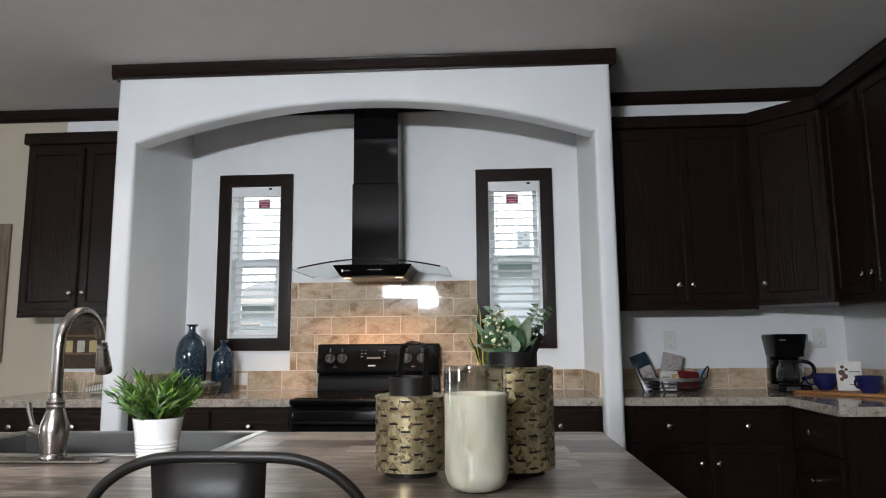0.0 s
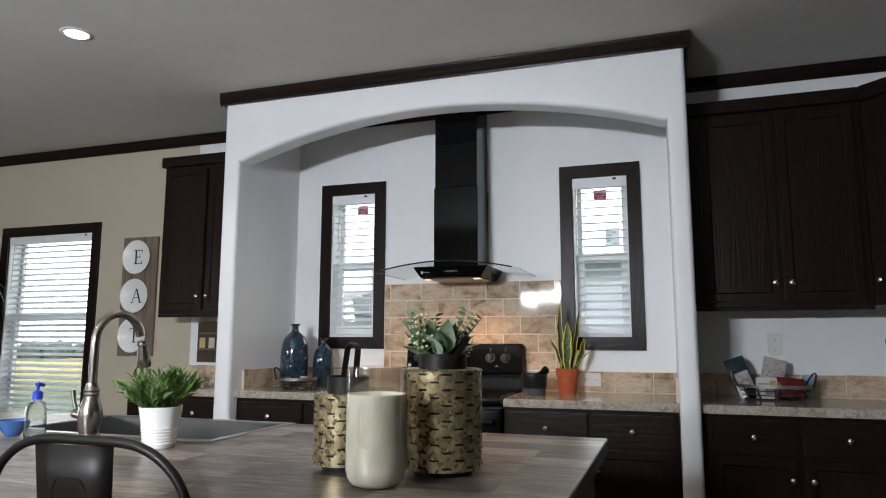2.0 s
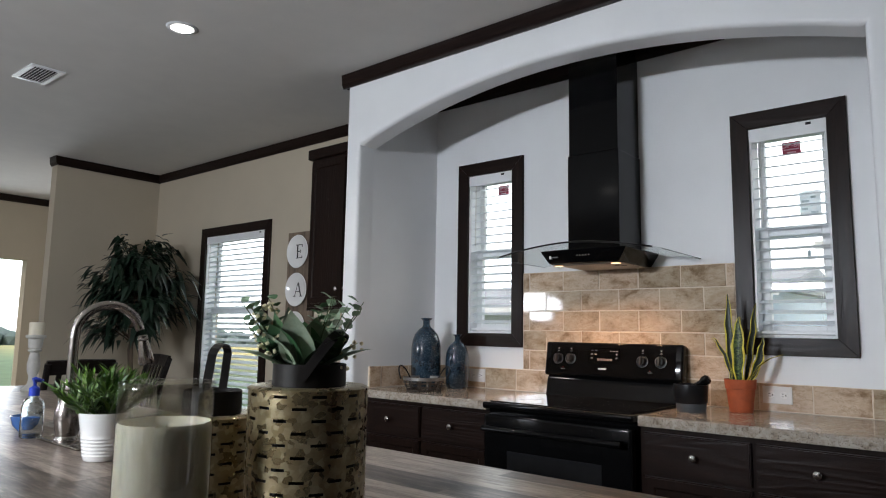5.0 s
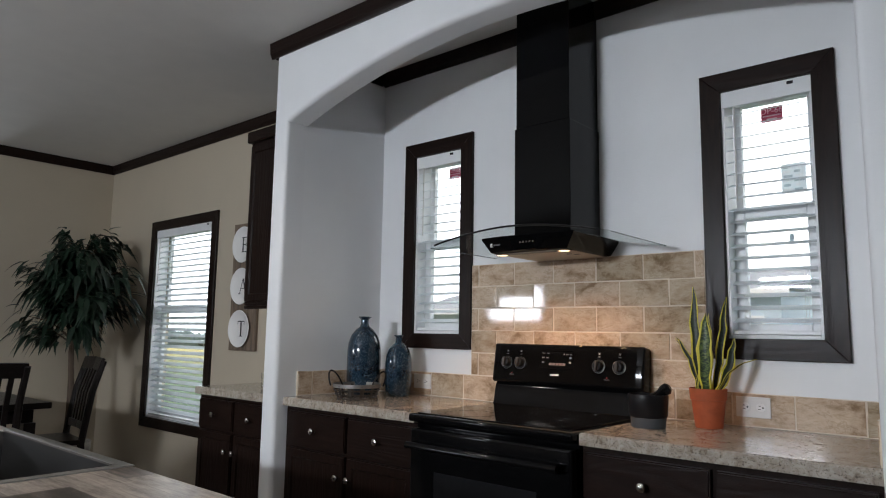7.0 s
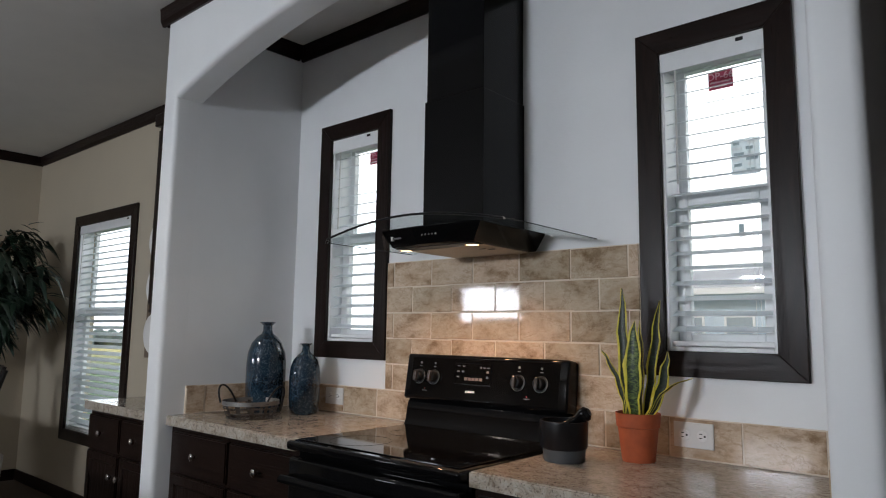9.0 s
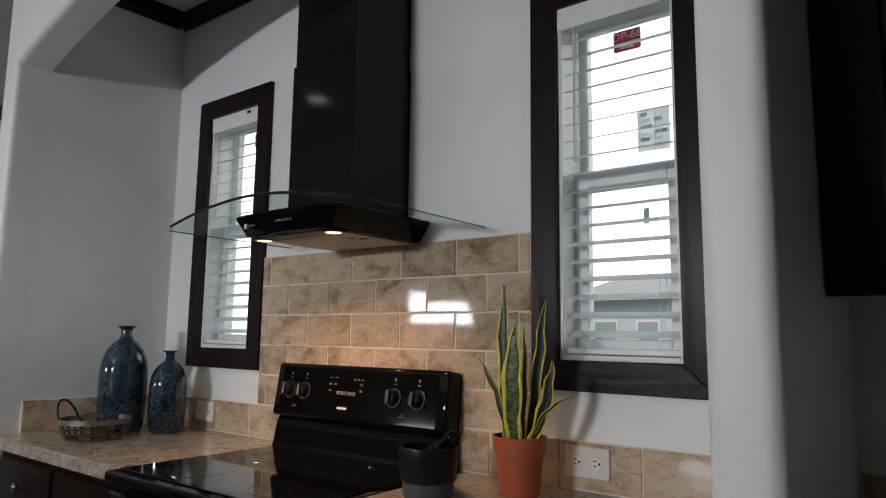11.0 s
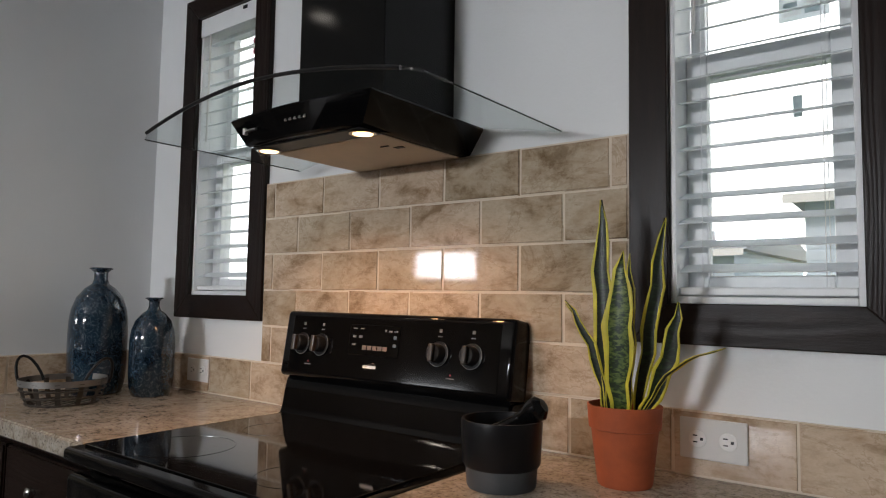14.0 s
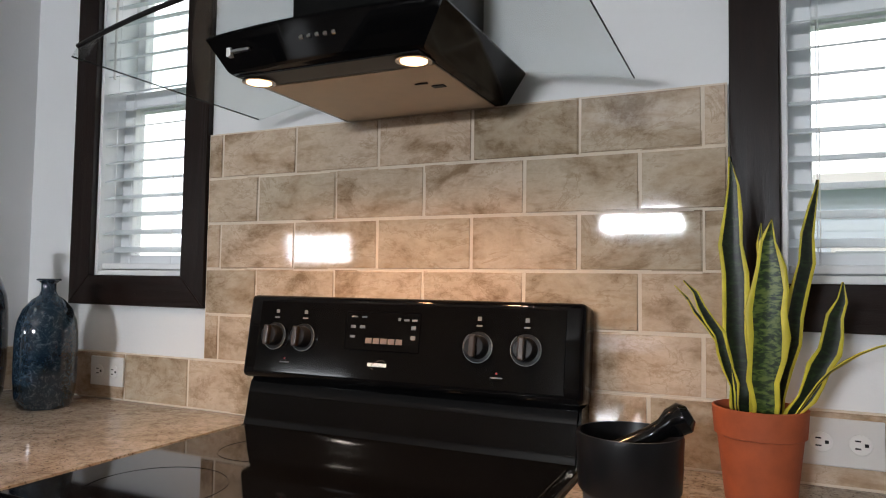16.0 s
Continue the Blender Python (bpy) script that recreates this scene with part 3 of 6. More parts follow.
CF = 3.802   # cabinet faces
base_cabinet(Matrix.Translation((-2.865, CF, 0)), 0.718, BACK - CF - 0.002, [(0.02, 0.365, "r"), (0.385, 0.71, "l")], "dark espresso base cabinet beside the alcove")
base_cabinet(Matrix.Translation((IX0 + 0.002, CF, 0)), 0.908, BACK - CF - 0.002, [(0.035, 0.462, "r"), (0.480, 0.895, "l")], "dark espresso base cabinet beside the range")
base_cabinet(Matrix.Translation((-0.348, CF, 0)), 0.884, BACK - CF - 0.002, [(0.02, 0.435, "r"), (0.455, 0.865, "l")], "dark espresso base cabinet beside the range")
base_cabinet(Matrix.Translation((AX1 + 0.002, CF, 0)), 0.860, BACK - CF - 0.002, [(0.042, 0.412, "r"), (0.437, 0.812, "l")], "dark espresso base cabinet below the coffee corner")
base_cabinet(pose(1.50, CF, 0, 0, 0, -90), 0.52, RIGHT - 1.50 - 0.002, [(0.05, 0.49, "r")], "dark espresso drawer base cabinet at the counter's end", drawers_only=True)
wall_cabinet(Matrix.Translation((-2.915, 4.09, 1.40)), 0.768, BACK - 4.09 - 0.002, [(0.02, 0.375, "r"), (0.395, 0.75, "l")], "dark espresso wall cabinet beside the alcove")
wall_cabinet(Matrix.Translation((AX1 + 0.003, 4.09, 1.40)), 0.848, BACK - 4.09 - 0.002, [(0.062, 0.430, "r"), (0.448, 0.812, "l")], "dark espresso wall cabinet above the coffee corner")


def corner_cabinet():
    root = thing("wall_cabinet", Matrix.Translation((1.49, 4.09, 1.40)), "dark espresso diagonal corner wall cabinet", "cabinet", "wall cabinets")
    h, d, e = 1.055, 0.28, RIGHT - 1.49 - 0.002
    out = [(0, 0), (d, -d), (e, -d), (e, 0.308), (0, 0.308)]
    part("carcass", extrude_xy(out, 0, h), WOOD, root)
    part("cornice", extrude_xy([(-0.004, -0.03), (d - 0.015, -d - 0.028), (e, -d - 0.028), (e, 0.308), (-0.004, 0.308)], h + 0.001, h + 0.075), WOOD_X, root)
    w = d * math.sqrt(2)
    dr = part("door", front_panel(w - 0.045, h - 0.05, 0.06), WOOD, root, "framed cabinet door")
    dr.matrix_local = pose(0.016, -0.018, 0.025, 0, 0, -45)
    knob_mesh(dr, (0.03, -0.02, 0.095))


corner_cabinet()
wall_cabinet(pose(1.775, 3.779, 1.40, 0, 0, -90), 0.72, RIGHT - 1.775 - 0.002, [(0.02, 0.345, "r"), (0.365, 0.70, "l")], "dark espresso wall cabinet on the side wall")


def counter(name, outline, label, z0=0.873, z1=0.915):
    bm = extrude_xy(outline, z0, z1)
    bmesh.ops.bevel(bm, geom=[e for e in bm.edges if all(v.co.z > z1 - 1e-4 for v in e.verts)], offset=0.004, segments=2, affect="EDGES")
    slab = tagged(part(name, bm, STONE, None, label), category="countertop")
    (xa, ya), (xb, yb) = outline[0], outline[1]
    part("front_edge", box((xa + 0.001, ya - 0.0022, z0 + 0.001), (xb - 0.001, ya - 0.0003, z1 - 0.004), 0.0008), STONE, slab, "laminate front edge")
    return slab


CE = 3.772
counter("countertop", [(-2.885, CE), (AX0 - 0.001, CE), (AX0 - 0.001, BACK - 0.001), (-2.885, BACK - 0.001)], "beige stone-pattern laminate countertop beside the alcove")
counter("countertop", [(IX0 + 0.001, CE), (-1.120, CE), (-1.120, BACK - 0.001), (IX0 + 0.001, BACK - 0.001)], "beige stone-pattern laminate countertop beside the range")
counter("countertop", [(-0.347, CE), (IX1 - 0.001, CE), (IX1 - 0.001, BACK - 0.001), (-0.347, BACK - 0.001)], "beige stone-pattern laminate countertop beside the range")
counter("countertop", [(AX1 + 0.001, CE), (1.465, CE), (1.465, 3.255), (RIGHT - 0.001, 3.255), (RIGHT - 0.001, BACK - 0.001), (AX1 + 0.001, BACK - 0.001)], "beige stone-pattern laminate corner countertop with coffee things")

# ---- island ----
IR, IFAR, INEAR, IL = 0.305, 2.46, 1.24, -2.95
SX0, SX1, SY0, SY1 = -1.66, -0.845, 2.00, 2.44


def island():
    root = thing("kitchen_island", Matrix.Translation((IL, INEAR, 0)), "kitchen island, dark base, weathered plank laminate top with sink", "island")
    w, d = IR - IL, IFAR - INEAR
    a, b, c, e = SX0 - IL, SX1 - IL, SY0 - INEAR, SY1 - INEAR
    bm = bmesh.new()
    xs, ys = [0, a, b, w], [0, c, e, d]
    grid = {}
    for z in (0.874, 0.915):
        for i, x in enumerate(xs):
            for j, y in enumerate(ys):
                grid[i, j, z] = bm.verts.new((x, y, z))
    for z in (0.874, 0.915):
        for i in range(3):
            for j in range(3):
                if (i, j) != (1, 1):
                    bm.faces.new([grid[p, q, z] for p, q in ((i, j), (i + 1, j), (i + 1, j + 1), (i, j + 1))])
    rim = [[(0, 0), (1, 0), (2, 0), (3, 0), (3, 1), (3, 2), (3, 3), (2, 3), (1, 3), (0, 3), (0, 2), (0, 1)], [(1, 1), (1, 2), (2, 2), (2, 1)]]
    for loop in rim:
        for p, q in zip(loop, loop[1:] + loop[:1]):
            bm.faces.new((grid[(*p, 0.874)], grid[(*q, 0.874)], grid[(*q, 0.915)], grid[(*p, 0.915)]))
    top = part("top", bm, ISLAND, root, "weathered grey-brown plank laminate top")
    part("edge_band", box((w + 0.0005, 0, 0.874), (w + 0.0025, d, 0.913)), TABLEWOOD, root, "dark edge band")
    part("carcass", box((0.05, 0.30, 0.10), (a - 0.03, d - 0.03, 0.873)), WOOD, root)
    part("carcass", box((b + 0.03, 0.30, 0.10), (w - 0.04, d - 0.03, 0.873)), WOOD, root)
    part("back_panel", box((a - 0.03, 0.30, 0.10), (b + 0.03, 0.32, 0.873)), WOOD, root)
    part("sink_front", box((a - 0.03, d - 0.05, 0.10), (b + 0.03, d - 0.03, 0.66)), WOOD, root)
    part("plinth", box((0.09, 0.34, 0.0), (w - 0.09, d - 0.09, 0.10)), WOOD_X, root)
    return root


island()


def sink():
    root = thing("sink", Matrix.Translation((SX0, SY0, 0.915)), "brushed steel sink set in the island top", "sink")
    w, d, t = SX1 - SX0, SY1 - SY0, 0.003
    bm = bmesh.new()
    o = 0.012
    flange = bmesh.new()
    frings = [[flange.verts.new(p) for p in ((i, i, z), (w - i, i, z), (w - i, d - i, z), (i, d - i, z))] for i, z in ((-0.026, 0.0008), (-0.024, 0.0034), (0.002, 0.0038), (0.0075, 0.0016))]
    for p, q in zip(frings, frings[1:]):
        for k in range(4):
            flange.faces.new((p[k], p[(k + 1) % 4], q[(k + 1) % 4], q[k]))
    part("flange", flange, RIM_STEEL, root, "bright flat steel rim")
    loops = [(0.0076, 0.0012), (0.010, -0.002), (0.014, -0.19), (0.05, -0.215)]
    rings = []
    for inset, z in loops:
        rings.append([bm.verts.new(p) for p in ((inset, inset, z), (w - inset, inset, z), (w - inset, d - inset, z), (inset, d - inset, z))])
    for p, q in zip(rings, rings[1:]):
        for k in range(4):
            bm.faces.new((p[k], p[(k + 1) % 4], q[(k + 1) % 4], q[k]))
    bm.faces.new(rings[-1])
    part("bowl", bm, SINK_STEEL, root, "deep rectangular steel bowl")
    dr = part("drain", lathe([(0.0, 0.0), (0.03, 0.0), (0.045, 0.004), (0.05, 0.002), (0.05, 0)], 24), CHROME, root, "round drain", True)
    dr.matrix_local = Matrix.Translation((w / 2, d / 2, -0.213))


sink()


def faucet():
    root = thing("faucet", Matrix.Translation((-1.195, 1.88, 0.915)), "brushed nickel gooseneck pull-down faucet beside the sink", "faucet")
    bm = box((-0.14, -0.03, 0.001), (0.14, 0.03, 0.009), 0.004)
    part("deck_plate", bm, NICKEL, root)
    prof = [(0.0, 0.009), (0.032, 0.009), (0.033, 0.016), (0.028, 0.024), (0.031, 0.04), (0.036, 0.07), (0.034, 0.095), (0.026, 0.118), (0.021, 0.135), (0.024, 0.141), (0.021, 0.147), (0.024, 0.153), (0.019, 0.160), (0.017, 0.175), (0, 0.178)]
    part("body", lathe(prof, 32), NICKEL, root, "bellied faucet body", True)
    pts = [(0, 0, 0.17), (0, 0, 0.23), (0, 0, 0.29)]
    for k in range(1, 13):
        a = math.pi * (1 - k / 12 * 0.93)
        pts.append((0, 0.095 + 0.095 * math.cos(a), 0.30 + 0.092 * math.sin(a)))
    part("spout", tube(pts, 0.0135, 16), NICKEL, root, "high arched spout", True)
    h = part("spray_head", lathe([(0, 0), (0.019, 0), (0.023, 0.006), (0.021, 0.03), (0.017, 0.06), (0.0145, 0.075), (0.017, 0.079), (0.0145, 0.083), (0.0145, 0.09), (0, 0.09)], 24), NICKEL, root, "pull-down spray head", True)
    h.matrix_local = pose(0, 0.216, 0.215, 12, 0, 0)
    part("lever_hub", tube([(-0.025, 0, 0.075), (-0.062, 0, 0.082)], [0.017, 0.015], 16), NICKEL, root, smooth=True)
    part("lever", tube([(-0.055, 0, 0.085), (-0.067, 0.0, 0.118), (-0.074, 0.0, 0.150)], [0.006, 0.006, 0.008], 10), NICKEL, root, smooth=True)


faucet()

# ---- range and hood ----


def cooker():
    x0, x1 = -1.113, -0.354
    w = x1 - x0
    root = thing("range", Matrix.Translation((x0, 3.77, 0)), "black electric range with glass top between the counters", "range")
    fy = -0.035
    part("body", box((0.0, 0.02, 0.02), (w, 0.615, 0.905)), BLACK, root)
    part("kick_drawer", box((0.005, fy + 0.01, 0.06), (w - 0.005, 0.018, 0.245), 0.01), BLACK, root)
    d = part("oven_door", box((0.004, fy, 0.255), (w - 0.004, 0.018, 0.862), 0.014, seg=3), BLACK, root, "black oven door", True)
    part("oven_window", box((0.14, fy - 0.0015, 0.40), (w - 0.14, fy + 0.003, 0.70), 0.001), SATIN, d)
    bm = tube([(0.03, fy - 0.045, 0.80), (w - 0.03, fy - 0.045, 0.80)], 0.016, 14, flat=0.75)
    for x in (0.05, w - 0.05):
        tube([(x, fy - 0.045, 0.80), (x, fy + 0.004, 0.80)], 0.013, 10, bm)
    part("handle", bm, BLACK, d, "black bar handle", True)
    bm = box((-0.004, fy - 0.005, 0.885), (w + 0.004, 0.60, 0.916), 0.010, seg=3)
    part("top_frame", bm, BLACK, root, smooth=True)
    glass = part("cooktop", box((0.02, fy + 0.03, 0.9165), (w - 0.02, 0.515, 0.9205), 0.001), BLACK_GLASS, root, "black ceramic glass cooktop")
    for x, y, r in ((0.20, 0.12, 0.105), (0.57, 0.12, 0.08), (0.20, 0.37, 0.08), (0.57, 0.37, 0.105)):
        part("burner_ring", lathe([(r, 0), (r, 0.0004), (r + 0.0025, 0.0004), (r + 0.0025, 0)], 48), BLACK_GLASS, glass, "faint grey burner ring").matrix_local = Matrix.Translation((x, y, 0.9206))
    # curved riser behind the glass
    prof = [(0.515, 0.917), (0.53, 0.921), (0.537, 0.94), (0.545, 0.985), (0.553, 1.012), (0.56, 1.02), (0.625, 1.02), (0.625, 0.90), (0.515, 0.90)]
    bm = bmesh.new()
    f = bm.faces.new([bm.verts.new((0.006, y, z)) for y, z in prof])
    ext = bmesh.ops.extrude_face_region(bm, geom=[f])
    bmesh.ops.translate(bm, vec=(w - 0.012, 0, 0), verts=[v for v in ext["geom"] if isinstance(v, bmesh.types.BMVert)])
    bmesh.ops.bevel(bm, geom=[e for e in bm.edges if abs(e.verts[0].co.x - e.verts[1].co.x) < 1e-5], offset=0.006, segments=2, affect="EDGES")
    part("riser", bm, BLACK, root, "curved black vent riser", True)
    # control panel leaning back
    pw, ph = w + 0.004, 0.182
    bm = box((0, 0, 0), (pw, 0.075, ph), 0.012, seg=3)
    pn = part("control_panel", bm, BLACK, root, "black control panel with four knobs and a display", True)
    pn.matrix_local = pose(-0.002, 0.532, 1.024, -9, 0, 0)
    part("face", box((0.035, -0.0012, 0.014), (pw - 0.035, 0.0005, ph - 0.014), 0.001), PANEL_BLACK, pn)
    for x in (0.083, 0.158, 0.560, 0.655):
        k = part("dial", lathe([(0, 0), (0.029, 0), (0.029, 0.003), (0.023, 0.004), (0.021, 0.022), (0.018, 0.025), (0, 0.025)], 28), SATIN, pn, "black burner knob", True)
        k.matrix_local = pose(x, -0.0015, 0.092, 90, 0, 0)
        grip = part("grip", box((-0.0065, -0.021, 0.022), (0.0065, 0.021, 0.036), 0.003), KNOB, k)
        ring = bmesh.new()
        arc = []
        for j in range(31):
            a = radians(90 + 38 + 284 * j / 30)
            arc.append([ring.verts.new((r * math.cos(a), r * math.sin(a), 0.0042)) for r in (0.0288, 0.0303)])
        for p, q in zip(arc, arc[1:]):
            ring.faces.new((p[0], p[1], q[1], q[0]))
        part("dial_marks", ring, PRINT_DIM, k, "white printed dial ring")
        part("dial_letters", box((x - 0.006, -0.0022, 0.131), (x + 0.006, -0.0014, 0.134)), PRINT_DIM, pn, "small pale print")
        part("dial_letters", box((x - 0.004, -0.0022, 0.142), (x + 0.004, -0.0014, 0.150)), PRINT_DIM, pn)
    part("display", box((0.262, -0.0028, 0.072), (0.435, -0.0008, 0.152), 0.002), PANEL_BLACK, pn, "dark oven display")
    for x, z, a, b in ((0.275, 0.139, 0.014, 0.003), (0.300, 0.139, 0.012, 0.003), (0.275, 0.117, 0.012, 0.006), (0.297, 0.117, 0.012, 0.006), (0.275, 0.097, 0.012, 0.005),
                       (0.385, 0.135, 0.006, 0.006), (0.398, 0.135, 0.012, 0.004), (0.416, 0.135, 0.012, 0.004), (0.416, 0.118, 0.010, 0.008), (0.416, 0.098, 0.010, 0.008)):
        part("touch_mark", box((x, -0.0036, z), (x + a, -0.0030, z + b)), PRINT_DIM, pn)
    for j in range(5):
        part("touch_pad", box((0.313 + j * 0.0175, -0.0036, 0.087), (0.3275 + j * 0.0175, -0.0030, 0.098)), PRINT_PAD, pn)
    part("badge", box((0.322, -0.0022, 0.041), (0.366, -0.0014, 0.0485)), PRINT, pn, "small white maker's badge")
    part("badge_ring", tube([(0.346 + 0.016 * math.cos(a * 0.5), -0.0022, 0.045 + 0.009 * math.sin(a * 0.5 + 0.6)) for a in range(9)], 0.0006, 5), PRINT_PAD, pn)
    for x in (0.115, 0.600):
        part("pilot", lathe([(0, 0), (0.002, 0), (0.002, 0.001), (0, 0.001)], 10), RED, pn, "small red pilot lamp").matrix_local = pose(x, -0.0014, 0.045, 90)
        part("dial_letters", box((x - 0.012, -0.0022, 0.036), (x + 0.012, -0.0014, 0.0385)), PRINT_DIM, pn)


BLACK_GLASS = plain("black_ceramic_glass", (0.004, 0.004, 0.0045), 0.05, var=0.1, bump=0.0, spec=0.4)
PANEL_BLACK = plain("panel_black", (0.003, 0.003, 0.0033), 0.07, var=0.1, bump=0.0, spec=0.22)
KNOB = plain("knob_grey_brown", (0.030, 0.022, 0.017), 0.3, var=0.1, bump=0.0)
PRINT = plain("white_print", (0.75, 0.74, 0.72), 0.5, var=0.02, bump=0.0)
PRINT_DIM = plain("grey_print", (0.15, 0.15, 0.15), 0.5, var=0.05, bump=0.0)
PRINT_PAD = plain("pad_print", (0.17, 0.12, 0.10), 0.4, var=0.05, bump=0.0)
RED = plain("red_plastic", (0.45, 0.02, 0.02), 0.3, bump=0.0)
cooker()


def hood():
    cx = -0.722
    root = thing("range_hood", Matrix.Translation((cx, BACK, 1.594)), "black chimney range hood with curved clear glass canopy", "range hood")
    # body: a tapering box with a bowed front
    def ring(hw, yf, bow, z, n=9):
        pts = [(hw, -0.002), (-hw, -0.002)]
        for k in range(n):
            u = -1 + 2 * k / (n - 1)
            pts.append((hw * u, yf - bow * (1 - u * u)))
        return [(x, y, z) for x, y in pts]
    bm = bmesh.new()
    levels = [ring(0.186, -0.372, 0.014, 0.0), ring(0.192, -0.380, 0.015, 0.005), ring(0.230, -0.398, 0.018, 0.062), ring(0.228, -0.395, 0.018, 0.067)]
    rows = [[bm.verts.new(p) for p in l] for l in levels]
    k = len(rows[0])
    for a, b in zip(rows, rows[1:]):
        for i in range(k):
            bm.faces.new((a[i], a[(i + 1) % k], b[(i + 1) % k], b[i]))
    bm.faces.new(rows[-1])
    bm.faces.new(rows[0][::-1])
    body = part("body", bm, BLACK, root, "glossy black tapered hood body", True)
    # chimney in two sleeves
    part("chimney", box((-0.146, -0.265, 0.0675), (0.139, -0.001, 0.579), 0.003), BLACK, root, "glossy black lower chimney sleeve")
    part("chimney", box((-0.141, -0.260, 0.580), (0.134, -0.001, TOP - 1.594 - 0.001), 0.003), BLACK, root, "glossy black upper chimney sleeve")
    # curved glass canopy: front edge bowed, arched from side to side
    bm = bmesh.new()
    n, hwid = 25, 0.442
    top, low = [], []
    for i in range(n):
        u = -1 + 2 * i / (n - 1)
        x = hwid * u
        z = 0.0825 - 0.056 * abs(u) ** 1.8
        yf = -0.520 + 0.012 * u * u if abs(u) < 0.99 else -0.495
        cols = [(-0.003), yf * 0.33, yf * 0.66, yf]
        top.append([bm.verts.new((x, y, z + 0.006)) for y in cols])
        low.append([bm.verts.new((x, y, z)) for y in cols])
    for i in range(n - 1):
        for j in range(3):
            bm.faces.new((top[i][j], top[i + 1][j], top[i + 1][j + 1], top[i][j + 1]))
            bm.faces.new((low[i][j], low[i][j + 1], low[i + 1][j + 1], low[i + 1][j]))
        for j in (0, 3):
            bm.faces.new((top[i][j], low[i][j], low[i + 1][j], top[i + 1][j]))
    for i in (0, n - 1):
        for j in range(3):
            bm.faces.new((top[i][j], top[i][j + 1], low[i][j + 1], low[i][j]))
    canopy = part("canopy", bm, SMOKE, root, "curved clear glass canopy", True)
    part("canopy_edge", tube([(hwid * (-1 + i / 12), -0.5215 + 0.012 * (-1 + i / 12) ** 2, 0.0855 - 0.056 * abs(-1 + i / 12) ** 1.8) for i in range(1, 24)], 0.0042, 8), SATIN, canopy, "dark front edge of the glass", True)
    for sx in (-1, 1):
        part("canopy_edge", tube([(sx * hwid, -0.495, 0.0295), (sx * hwid, -0.25, 0.0295), (sx * hwid, -0.004, 0.0295)], 0.0014, 8), SATIN, canopy, "dark side edge of the glass", True)
    # collar between body and glass
    bm = bmesh.new()
    rows = [[bm.verts.new(p) for p in ring(0.165, -0.30, 0.02, z)] for z in (0.0672, 0.0722)]
    for i in range(k):
        bm.faces.new((rows[0][i], rows[0][(i + 1) % k], rows[1][(i + 1) % k], rows[1][i]))
    bm.faces.new(rows[1])
    part("collar", bm, BLACK, root)
    part("filter", box((-0.172, -0.305, -0.004), (0.172, -0.02, -0.0008), 0.001), FILTER, body, "pale metal grease filter")
    part("light_panel", box((-0.178, -0.372, -0.0035), (0.178, -0.310, -0.0007), 0.001), SATIN, body, "dark lamp strip")
    for x in (-0.158, 0.152):
        lm = part("hood_light", lathe([(0.030, -0.006), (0.026, -0.007), (0.024, -0.005), (0.0, -0.005)], 24), CHROME, body, "lit round halogen lamp", True)
        lm.matrix_local = Matrix.Translation((x, -0.339, 0))
        part("lens", lathe([(0.0, -0.0075), (0.022, -0.007), (0.022, -0.0055)], 24), BULB, lm)
    part("latch", box((0.118, -0.205, -0.006), (0.143, -0.190, -0.0041), 0.001), SATIN, body)
    part("latch", box((0.095, -0.225, -0.006), (0.120, -0.220, -0.0041), 0.0005), SATIN, body)
    for j in range(5):
        x = -0.018 + 0.0155 * j
        b = part("button", lathe([(0, 0), (0.0042, 0), (0.0037, 0.003), (0, 0.0034)], 14), CHROME, body, "small chrome push button", True)
        b.matrix_local = pose(x, -0.4055 + 0.35 * x * x, 0.034, 72)
    part("badge", box((-0.166, -0.4035, 0.030), (-0.128, -0.393, 0.0345), 0.0), PRINT_DIM, body)
    part("badge", box((-0.179, -0.4005, 0.025), (-0.170, -0.390, 0.040), 0.0), PRINT, body, "small white maker's badge")


hood()

# ---- ceiling lamps and vent ----
first = None
for x, y in CANS:
    if first is None:
        first = thing("recessed_light", Matrix.Translation((x, y, TOP)), "lit round recessed ceiling light with white trim", "ceiling light", "recessed ceiling lights")
        part("trim_ring", lathe([(0.056, -0.0005), (0.058, -0.006), (0.076, -0.004), (0.080, -0.0005)], 40), VINYL, first, "white trim ring", True)
        part("lens", lathe([(0.0, -0.004), (0.05, -0.003), (0.056, -0.001)], 40), CAN_GLOW, first, "glowing lens", True)
    else:
        copy_thing(first, Matrix.Translation((x, y, TOP)))
vent = thing("ceiling_vent", pose(-3.66, 2.52, TOP, 0, 0, 0), "white slatted metal ceiling vent", "vent")
part("backing", box((-0.14, -0.07, -0.004), (0.14, 0.07, -0.0005)), SATIN, vent)
bm = bmesh.new()
for lo, hi in (((-0.165, -0.095, -0.009), (-0.135, 0.095, -0.0007)), ((0.135, -0.095, -0.009), (0.165, 0.095, -0.0007)), ((-0.135, -0.095, -0.009), (0.135, -0.065, -0.0007)), ((-0.135, 0.065, -0.009), (0.135, 0.095, -0.0007))):
    box(lo, hi, 0.002, bm)
part("frame", bm, VINYL, vent)
for j in range(7):
    s = part("slat", box((-0.134, -0.008, -0.0008), (0.134, 0.008, 0.0008)), VINYL, vent)
    s.matrix_local = pose(0, -0.054 + 0.018 * j, -0.010, 35)

# ---- plants ----


